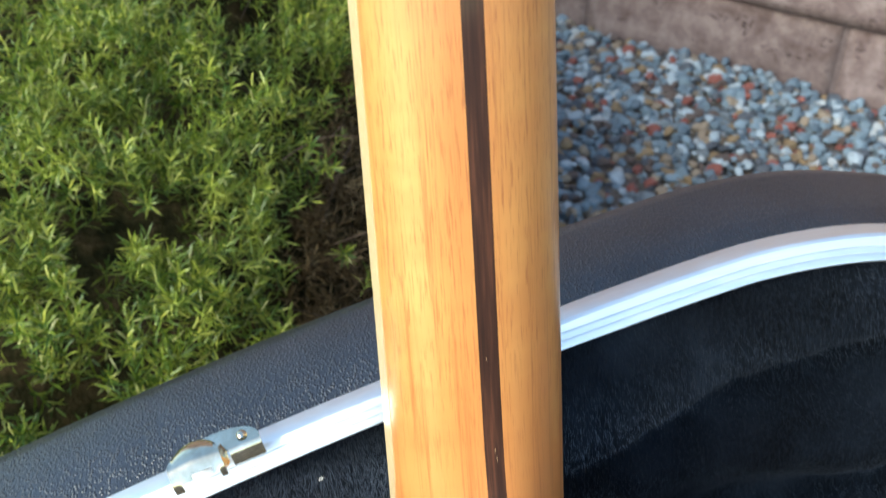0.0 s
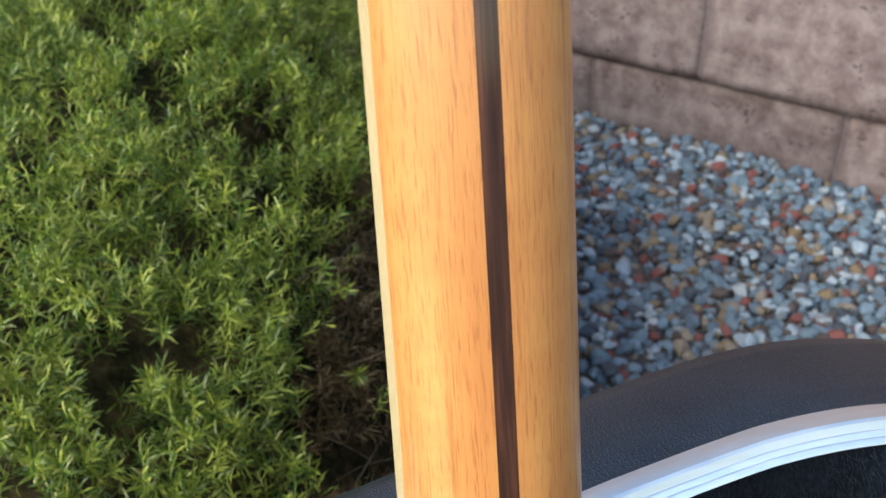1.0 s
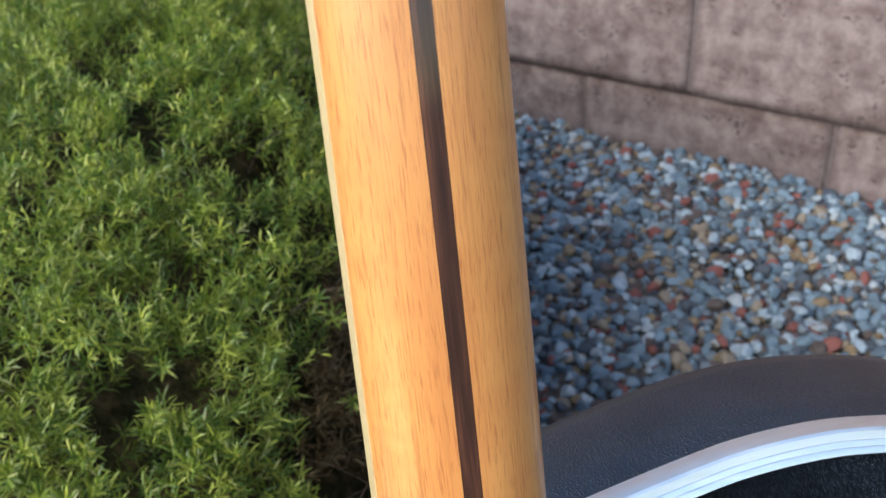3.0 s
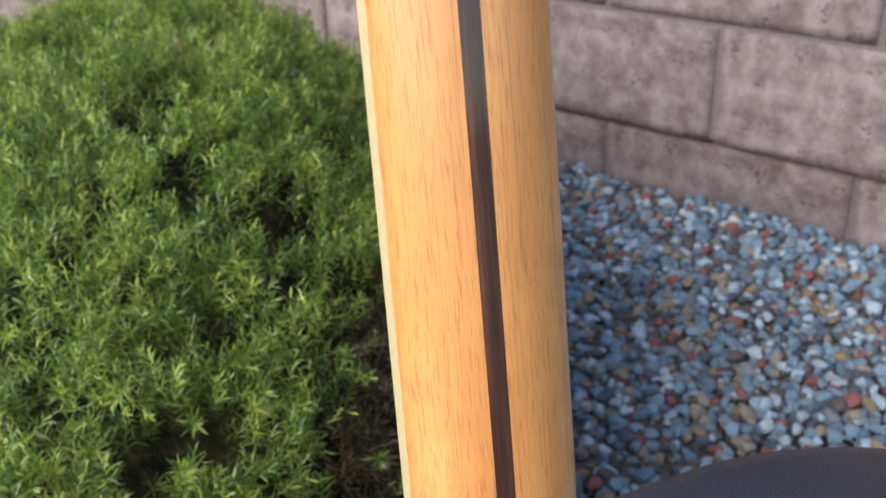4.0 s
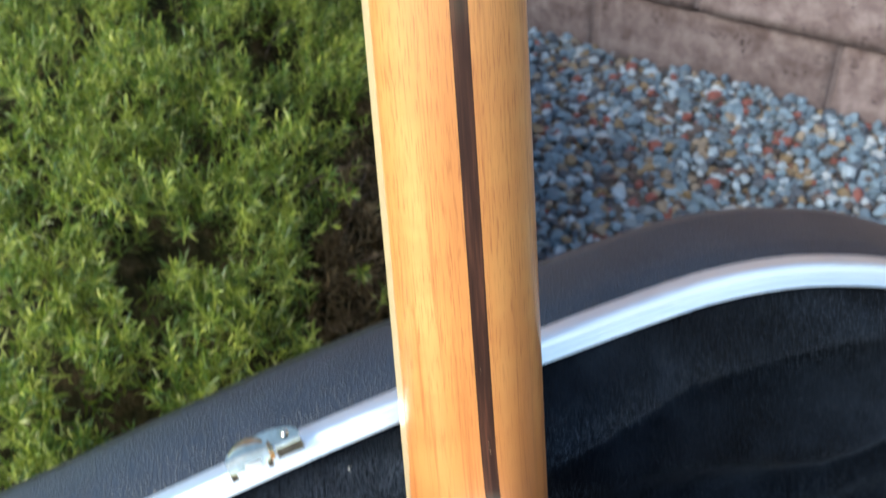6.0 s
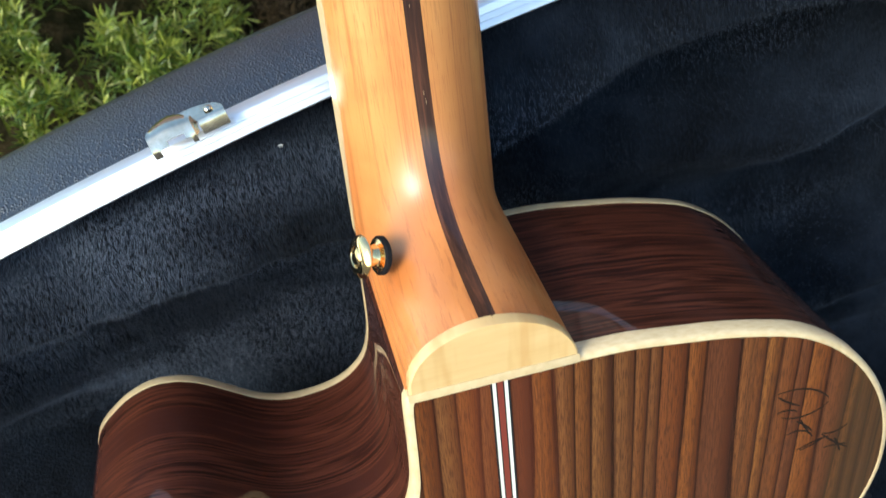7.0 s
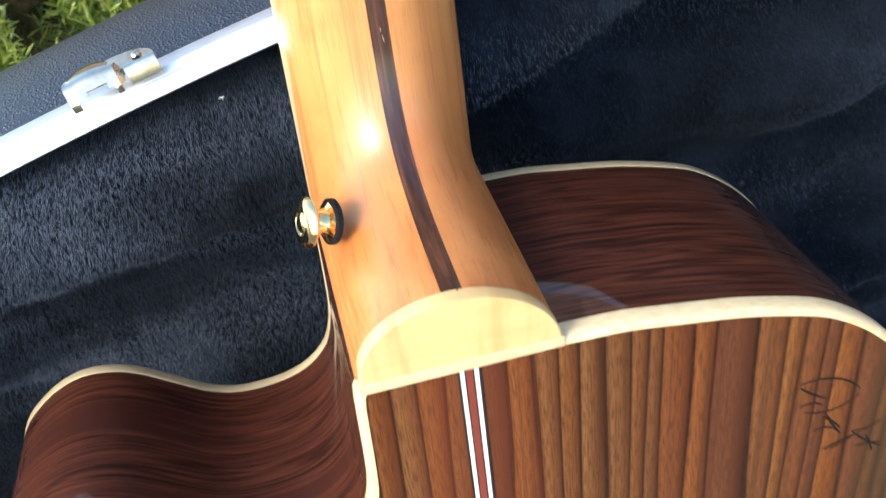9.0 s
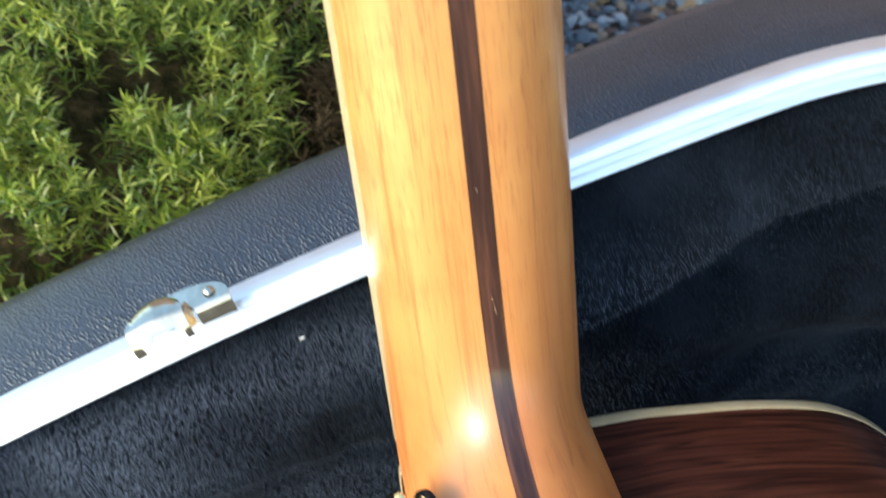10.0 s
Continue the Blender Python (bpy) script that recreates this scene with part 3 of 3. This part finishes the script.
def case_outline():
    top = [(-0.63, -0.485), (-0.62, -0.40), (-0.58, -0.20), (-0.46, -0.075), (-0.34, -0.030), (-0.25, -0.001), (-0.17, 0.0215), (-0.108, 0.0388), (-0.045, 0.0541), (0.033, 0.0695), (0.088, 0.0795), (0.123, 0.083), (0.154, 0.081),
           (0.194, 0.0715), (0.24, 0.048), (0.285, 0.005), (0.325, -0.07), (0.34, -0.16), (0.338, -0.25), (0.334, -0.33)]
    return spline(top, 10)


def rim_shift(x):
    """The case stands a little askew to the guitar."""
    return float(np.interp(x, (-0.6, -0.17, 0.033, 0.1, 0.3), (-0.045, -0.016, 0.002, 0.005, 0.0)))


def band(name, rows, material, parent, label="", angle=50):
    n = len(rows[0][0])
    verts = [(p[0], y + rim_shift(p[0]), p[1]) for c, y in rows for p in c]
    faces = [(k * n + i, k * n + i + 1, (k + 1) * n + i + 1, (k + 1) * n + i) for k in range(len(rows) - 1) for i in range(n - 1)]
    return part(name, fixed(verts, faces), material, parent, label, angle=angle)


def build_case():
    c = new("guitar_case")
    c.matrix_world = GUITAR
    tagged(c, "open black hard guitar case with aluminium rim and black plush lining", "guitar case")
    o = even(case_outline(), 240)
    down = lambda d: offset(o, -d, False)
    broad = np.clip((o[:, :1] - 0.005) / 0.04, 0, 1)
    upper = lambda d: down(d) * (1 - broad) + down(d - 0.0015) * broad      # the rim is broader over the upper bout
    Y = RIM_Y
    band("shell", [(upper(0.0052), Y + 0.0100), (upper(0.0024), Y + 0.0180), (down(0.0006), Y + 0.028), (down(-0.001), Y + 0.045), (down(0.001), Y + 0.054), (down(0.008), Y + 0.061), (down(0.022), Y + 0.066), (down(0.05), Y + 0.068)], MAT["vinyl"], c, "pebbled black vinyl shell")
    rim = [(0.0052, 0.012), (0.0048, 0.0085), (0.0046, 0.0056), (0.0049, 0.0036), (0.0057, 0.0027), (0.0068, 0.0020), (0.0071, 0.0022), (0.0074, 0.0016), (0.0088, 0.0008), (0.0091, 0.0010), (0.0094, 0.0004), (0.0104, -0.0003), (0.0113, -0.0007), (0.0118, -0.0004), (0.0122, 0.001), (0.0122, 0.011)]
    band("rim", [(upper(d) if d < 0.006 else down(d), Y - 0.0015 + y) for d, y in rim], MAT["alu"], c, "bright ribbed aluminium rim", angle=25)
    # plush lining: a padded roll under the rim, then a deep recess with soft folds
    xs = np.linspace(-0.60, 0.335, 260)
    ztop = np.array([np.max(o[np.argsort(abs(o[:, 0] - x))[:3], 1]) for x in xs])
    rows = 150
    verts, faces = [], []
    for j in range(rows + 1):
        d = 0.0138 + (0.46 * (j / rows) ** 1.15)
        for i, x in enumerate(xs):
            z = ztop[i] - d
            roll = float(np.interp(x, (-0.3, -0.171, -0.126, -0.078, -0.024, 0.05, 0.098, 0.149, 0.193, 0.3), (0.045, 0.050, 0.057, 0.064, 0.073, 0.060, 0.050, 0.042, 0.034, 0.03)))
            roll += 0.004 * noise.noise(Vector((x * 14, 0, 3)))
            u = (d - 0.015) / (roll - 0.015)
            if u < 1:
                y = Y + 0.010 - 0.012 * max(0.0, u) ** 1.2 - 0.004 * math.sin(math.pi * max(0.0, u))
            else:
                v = min(1, (d - roll) / 0.010)
                v = v * v * (3 - 2 * v)
                far = min(1, (d - roll) / 0.10)
                y = Y - 0.002 + (0.038 + 0.012 * far) * v
                fold = math.sin(52 * (z - 0.30 * x) + 3.2 * noise.noise(Vector((x * 5, z * 6, 1)))) + 0.5 * math.sin(97 * (z - 0.18 * x) + 4 * noise.noise(Vector((x * 7, z * 7, 4))))
                y -= 0.017 * fold * far * v
            y += 0.005 * noise.noise(Vector((x * 18, z * 22, 5))) + 0.0016 * noise.noise(Vector((x * 90, z * 70, 8)))
            verts.append((x, min(y, Y + 0.062) + rim_shift(x), z))
    w = len(xs)
    for j in range(rows):
        for i in range(w - 1):
            x, z = verts[j * w + i][0], verts[j * w + i][2]
            if gap(x, z):
                continue
            faces.append((j * w + i, (j + 1) * w + i, (j + 1) * w + i + 1, j * w + i + 1))
    bm = fixed(verts, faces)
    if sum(f.normal.y for f in bm.faces) > 0:
        bmesh.ops.reverse_faces(bm, faces=bm.faces)
    back = [(x, y0 + 0.004 + 0.062 - (y0 - Y - rim_shift(x)), z) for x, y0, z in verts]
    part("shell_back", fixed(back, faces), MAT["vinyl"], c)
    rng = np.random.default_rng(8)
    FV, FF = [], []
    for f in bm.faces:
        m = f.calc_center_median()
        if not (-0.30 < m.x < 0.30 and m.z > -0.36):
            continue
        nn = np.array(f.normal)
        # more pale hairs left of the neck: its stronger light put into the shape
        for k in range((26 if m.x < -0.02 else 6) if m.z > -0.16 else 4):
            co = [np.array(v.co) for v in f.verts]
            r1, r2 = rng.uniform(0, 1, 2)
            q = co[0] * (1 - r1) * (1 - r2) + co[1] * r1 * (1 - r2) + co[2] * r1 * r2 + co[3 if len(co) > 3 else 2] * (1 - r1) * r2
            tuft = noise.noise_vector(Vector(q * 60))
            way = nn * 0.55 + np.array([0.25 * tuft.x, 0.1 * tuft.y, -0.75 + 0.35 * tuft.z]) + rng.normal(0, 0.22, 3)
            way /= np.linalg.norm(way)
            side = np.cross(way, nn)
            side /= np.linalg.norm(side) + 1e-9
            ln, wd = rng.uniform(0.0013, 0.0030), 0.00006
            i = len(FV)
            FV += [q - side * wd, q + side * wd, q + way * ln]
            FF.append((i, i + 1, i + 2))
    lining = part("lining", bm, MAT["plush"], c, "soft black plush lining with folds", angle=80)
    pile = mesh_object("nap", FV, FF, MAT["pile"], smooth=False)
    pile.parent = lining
    tagged(pile, "short soft black plush pile", kind="stuff")
    return c


def gap(x, z):
    """The notch at the lining's lower edge, through which the gravel shows."""
    d = -0.314 - z
    return d > 0 and 0.284 - 1.3 * d < x < 0.284 + 0.29 * d



build_case()


def latch():
    lt = new("case_latch")
    m = GUITAR @ Matrix.Translation((-0.0747, RIM_Y - 0.0105, 0.0464)) @ pose(0, 0, 0, 0, -13.5, 4) @ Matrix.Diagonal((0.61, 0.66, 0.72, 1))
    lt.matrix_world = m
    tagged(lt, "nickel-plated draw latch on the aluminium case rim", "latch")
    # base plate: a half-moon lying on the shell behind the rim, with a rivet
    n = 28
    arc = [(0.001 + 0.0225 * math.cos(a), 0.0010 + 0.0135 * math.sin(a) ** 0.8) for a in np.linspace(0, math.pi, n)]
    v = [(x, y, 0.0030 + 0.10 * y) for x, y in arc] + [(0.001, 0.0010, 0.0031)]
    bm = fixed(v, [(i, i + 1, n) for i in range(n - 1)])
    bmesh.ops.solidify(bm, geom=bm.faces, thickness=0.0010)
    plate_ = part("base_plate", bm, MAT["nickel"], lt, "half-moon nickel plate")
    part("rivet", lathe([(0.0, 0.0014), (0.0012, 0.0013), (0.0022, 0.0008), (0.0026, 0.0)], 18, Matrix.Translation((0.0150, 0.0062, 0.0042))), MAT["nickel"], plate_)
    # flap: the plate folded down over the rim
    v, f = [], []
    prof = [(0.0016, 0.0036), (0.0002, 0.0034), (-0.0006, 0.0026), (-0.0010, 0.0010), (-0.0014, -0.0040)]
    xs = np.linspace(0.0075, 0.0235, 7)
    for x in xs:
        v += [(x, y, z) for y, z in prof]
    k = len(prof)
    f = [(i * k + j, i * k + j + 1, (i + 1) * k + j + 1, (i + 1) * k + j) for i in range(len(xs) - 1) for j in range(k - 1)]
    bm = fixed(v, f)
    bmesh.ops.solidify(bm, geom=bm.faces, thickness=0.0010)
    part("hasp", bm, MAT["nickel"], lt, "nickel flap folded over the rim")
    # lever: a half-moon top, rolled front edge and a front face with a slot
    L0, L1 = -0.0215, 0.0042
    mid, half = (L0 + L1) / 2, (L1 - L0) / 2
    v, f = [], []
    xs = np.linspace(L0, L1, 19)
    for x in xs:
        e = min(1.0, abs(x - mid) / half)
        back = 0.0125 * math.sqrt(max(0.0, 1 - e ** 2.4))
        row = [(x, -0.002 + back, 0.0062 + 0.10 * back - 0.0008 * e), (x, -0.002 + 0.55 * back, 0.0086 - 0.0009 * e), (x, -0.002, 0.0080 - 0.0006 * e), (x, -0.0032, 0.0075 - 0.0006 * e), (x, -0.0044, 0.0060), (x, -0.0060, 0.0032), (x, -0.0072, 0.0008), (x, -0.0068, -0.0032)]
        v += row
    k = 8
    for i in range(len(xs) - 1):
        for j in range(k - 1):
            if (j == k - 2 and 3 <= i <= 15) or (j == k - 3 and 7 <= i <= 13):
                continue
            f.append((i * k + j, i * k + j + 1, (i + 1) * k + j + 1, (i + 1) * k + j))
    bm = fixed(v, f)
    bmesh.ops.solidify(bm, geom=bm.faces, thickness=0.0009)
    part("lever", bm, MAT["nickel"], lt, "nickel lever with a slotted front", angle=35)
    # side cheek that closes the lever's end
    v = [(0.0042, -0.0066, -0.0006), (0.0042, -0.0042, 0.0058), (0.0046, -0.0016, 0.0076), (0.0050, 0.0030, 0.0060), (0.0056, 0.0036, 0.0034), (0.0066, 0.0006, 0.0030), (0.0062, -0.0026, -0.0010)]
    bm = fixed(v, [tuple(range(7))])
    bmesh.ops.solidify(bm, geom=bm.faces, thickness=0.0008)
    part("cheek", bm, MAT["nickel"], lt, smooth=False)


latch()


def lint_speck():
    rnd = random.Random(2)
    v, f = [], []
    for k in range(9):
        d = Vector((rnd.gauss(0, 1), rnd.gauss(-0.6, 0.5), rnd.gauss(0, 1))).normalized()
        e = d.orthogonal().normalized() * 0.00012
        i = len(v)
        v += [e, -e, d * rnd.uniform(0.0006, 0.0016) + e * 0.5, d * 0.0016]
        f.append((i, i + 1, i + 3, i + 2))
    ob = mesh_object("lint", v, f, MAT["white_inlay"], False)
    ob.matrix_world = GUITAR @ Matrix.Translation((-0.0456, 0.0966, 0.0362)) @ Matrix.Scale(0.7, 4)
    tagged(ob, "tiny white speck of lint on the black plush", "lint")


lint_speck()


# ---- shrub ----
SHRUB = (Vector((-0.28, -1.0, GROUND)), 50.0, 0.80, 0.41, 0.512)


def shrub_top(a, b):
    """Height of the mound over fractions of its half-axes."""
    r2 = a * a + b * b
    return max(0.0, 1 - r2) ** 0.31


def bare(x, y, z):
    """The side by the wall's gravel, where the shrub has died back to brown twigs."""
    n = 0.07 * noise.noise(Vector((x * 6, y * 6, 7)))
    return (x < -0.30 and y < -0.56 - 0.6 * (x + 0.5) + n and z < 0.80 + n) or (y < -0.45 and z < 0.6 + n)


def build_shrub():
    c, yaw, la, lb, h = SHRUB
    s = new("low_shrub")
    s.location = c
    s.rotation_euler = (0, 0, radians(yaw + 90))
    tagged(s, "dense low green shrub with short needle leaves, a rounded mound", "shrub")
    # inner mass: one shell, the shade among the twigs put into its dark colour
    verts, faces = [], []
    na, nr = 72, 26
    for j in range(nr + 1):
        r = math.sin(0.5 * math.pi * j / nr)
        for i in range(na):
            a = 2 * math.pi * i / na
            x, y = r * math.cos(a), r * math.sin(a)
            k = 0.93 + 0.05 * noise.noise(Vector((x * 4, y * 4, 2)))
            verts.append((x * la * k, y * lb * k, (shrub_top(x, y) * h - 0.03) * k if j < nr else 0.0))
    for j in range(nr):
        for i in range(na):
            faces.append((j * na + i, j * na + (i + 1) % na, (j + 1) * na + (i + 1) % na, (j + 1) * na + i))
    part("inner_growth", fixed(verts, faces), MAT["inner"], s, "solid core coloured as brown twigs with the shade between them")
    rnd = np.random.default_rng(11)
    V, F, DV, DF = [], [], [], []
    count = 0
    n_sprig = 16500
    while count < n_sprig:
        a, r = rnd.uniform(0, 2 * math.pi), math.sqrt(rnd.uniform(0, 1.0))
        # even spread over the mound's skin
        th = rnd.uniform(0, 1)
        r = math.sin(math.acos(1 - th)) if rnd.uniform() < 0.6 else r
        x, y = r * math.cos(a), r * math.sin(a)
        z = shrub_top(x, y)
        if z * h < 0.02:
            continue
        dead = bare(x, y, z)
        if dead and rnd.uniform() < 0.35:
            continue
        p = np.array([x * la, y * lb, z * h])
        clump = 0.55 * noise.noise(Vector(p * 11)) + 0.8 * noise.noise(Vector(p * 30))
        if clump < -0.12 and rnd.uniform() < 0.9:
            continue
        nrm = np.array([x / la, y / lb, 1.1 * z / h])
        nrm /= np.linalg.norm(nrm)
        p = p + nrm * (0.006 + 0.050 * clump + rnd.uniform(-0.034, 0.010))
        axis = nrm + rnd.normal(0, 0.55, 3) + np.array([0, 0, 0.2])
        axis /= np.linalg.norm(axis)
        if dead and rnd.uniform() < 0.94:
            sprig(DV, DF, p - nrm * 0.03, axis, rnd)
        else:
            sprig(V, F, p, axis, rnd)
        count += 1
    for k in range(60):
        a, r = rnd.uniform(0, 2 * math.pi), rnd.uniform(0.45, 0.92)
        if k > 15:
            a, r = rnd.uniform(3.6, 4.4), rnd.uniform(0.74, 0.93)
        x, y = r * math.cos(a), r * math.sin(a)
        p0 = np.array([x * la, y * lb, shrub_top(x, y) * h + 0.004])
        d = rnd.normal(0, 1, 3) * np.array([1, 1, 0.3])
        d /= np.linalg.norm(d)
        e = np.array([-d[1], d[0], 0.4]) * rnd.uniform(-0.6, 0.6)
        pts = [p0 + d * 0.011 * q + e * 0.0009 * q * q + np.array([0, 0, 0.014 * math.sin(q / 8 * math.pi)]) for q in range(9)]
        tv, tf = [], []
        for q, c0 in enumerate(pts):
            rad = (0.0011 if k < 16 else 0.0008) * (1 - q / 11)
            tv += [tuple(c0 + rad * np.array([math.cos(b), math.sin(b) * 0.7, math.sin(b)])) for b in (0, 2.1, 4.2)]
        for q in range(8):
            for b in range(3):
                tf.append((q * 3 + b, q * 3 + (b + 1) % 3, q * 3 + 3 + (b + 1) % 3, q * 3 + 3 + b))
        part("twig", fixed(tv, tf), MAT["stem"], s, "bare tan twig")
    dry = mesh_object("dry_growth", DV, DF, MAT["dry"], smooth=False)
    dry.parent = s
    tagged(dry, "dry brown needles on the died-back side", kind="stuff")
    leaf = mesh_object("foliage", V, F, MAT["leaf"], smooth=False)
    leaf.parent = s
    tagged(leaf, "small bright green needle leaves", kind="stuff")
    return s


def sprig(V, F, p, axis, rnd):
    """A short shoot with needles set round it, the topmost closing to a star."""
    side = np.cross(axis, rnd.normal(0, 1, 3))
    side /= np.linalg.norm(side)
    other = np.cross(axis, side)
    n = rnd.integers(11, 18)
    length = rnd.uniform(0.014, 0.036)
    for k in range(n):
        f = k / (n - 1)
        a = k * 2.4 + rnd.uniform(-0.3, 0.3)
        d = math.cos(a) * side + math.sin(a) * other
        rise = 0.35 + 0.75 * f + rnd.uniform(-0.15, 0.15)
        way = d + axis * rise
        way /= np.linalg.norm(way)
        base = p + axis * length * (f - 0.6)
        ll = rnd.uniform(0.010, 0.0165) * (1.0 - 0.3 * f)
        wv = np.cross(way, axis)
        wv /= np.linalg.norm(wv) + 1e-9
        wd = 0.00078
        bend = axis * ll * 0.12
        i = len(V)
        V.extend([base - wv * wd * 0.6, base + wv * wd * 0.6, base + way * ll * 0.55 - wv * wd + bend, base + way * ll * 0.55 + wv * wd + bend, base + way * ll])
        F.append((i, i + 1, i + 3, i + 2))
        F.append((i + 2, i + 3, i + 4))


build_shrub()


# ---- gravel ----
def pebble_forms():
    forms = []
    for s in range(14):
        bm = bmesh.new()
        bmesh.ops.create_icosphere(bm, subdivisions=2 if s < 14 else 1, radius=1)
        rr = random.Random(s)
        cuts = [(Vector((rr.gauss(0, 1), rr.gauss(0, 1), rr.gauss(0, 1))).normalized(), rr.uniform(0.5, 0.82)) for _ in range(9)]
        for v in bm.verts:
            for nn, d in cuts:
                k = v.co.dot(nn)
                if k > d:
                    v.co -= nn * (k - d) * 0.92
            v.co *= 1.2 + 0.10 * noise.noise(v.co * 2.2 + Vector((0, s * 5.0, 0)))
        forms.append((np.array([v.co[:] for v in bm.verts]), [tuple(v.index for v in f.verts) for f in bm.faces]))
        bm.free()
    return forms


def build_gravel():
    rnd = np.random.default_rng(5)
    forms = pebble_forms()
    V, F, off = [], [], 0
    step = 0.0155
    x0, x1, y0, y1 = -0.75, 1.35, -1.55, 0.015
    for yy in np.arange(y0, y1, step):
        for xx in np.arange(x0, x1, step):
            if (GUITAR.inverted() @ Vector((xx, yy, 0))).y < 0.06:
                continue
            if max(abs(xx - 0.3) - 0.75, -1.2 - yy) > 0.22 * (0.5 + noise.noise(Vector((xx * 4, yy * 4, 9)))) + rnd.uniform(0, 0.12):
                continue
            c, yaw, la, lb, h = SHRUB
            q = Vector((xx - c.x, yy - c.y))
            ca, sa = math.cos(radians(yaw + 90)), math.sin(radians(yaw + 90))
            ra, rb = (q.x * ca + q.y * sa) / la, (-q.x * sa + q.y * ca) / lb
            if ra * ra + rb * rb < 0.8:
                continue
            for layer in range(2):
                if layer and rnd.uniform() < 0.45:
                    continue
                r = min(0.0135, rnd.lognormal(math.log(0.0088), 0.28))
                vs, fs = forms[rnd.integers(len(forms))]
                sc = r * np.array([1, rnd.uniform(0.7, 1.0), rnd.uniform(0.5, 0.85)])
                e = Euler(rnd.uniform(-0.5, 0.5, 2).tolist() + [rnd.uniform(0, 6.28)]).to_matrix()
                p = np.array([xx + rnd.uniform(-0.5, 0.5) * step, yy + rnd.uniform(-0.5, 0.5) * step, GROUND + 0.004 + layer * 0.009 + 0.010 * noise.noise(Vector((xx * 5, yy * 5, 0)))])
                V.append((vs * sc) @ np.array(e).T + p)
                F.extend([tuple(i + off for i in f) for f in fs])
                off += len(vs)
    ob = mesh_object("gravel", np.concatenate(V), F, MAT["gravel"], smooth=False)
    tagged(ob, "loose mixed gravel in grey, white, tan and red", "gravel", kind="stuff")


build_gravel()
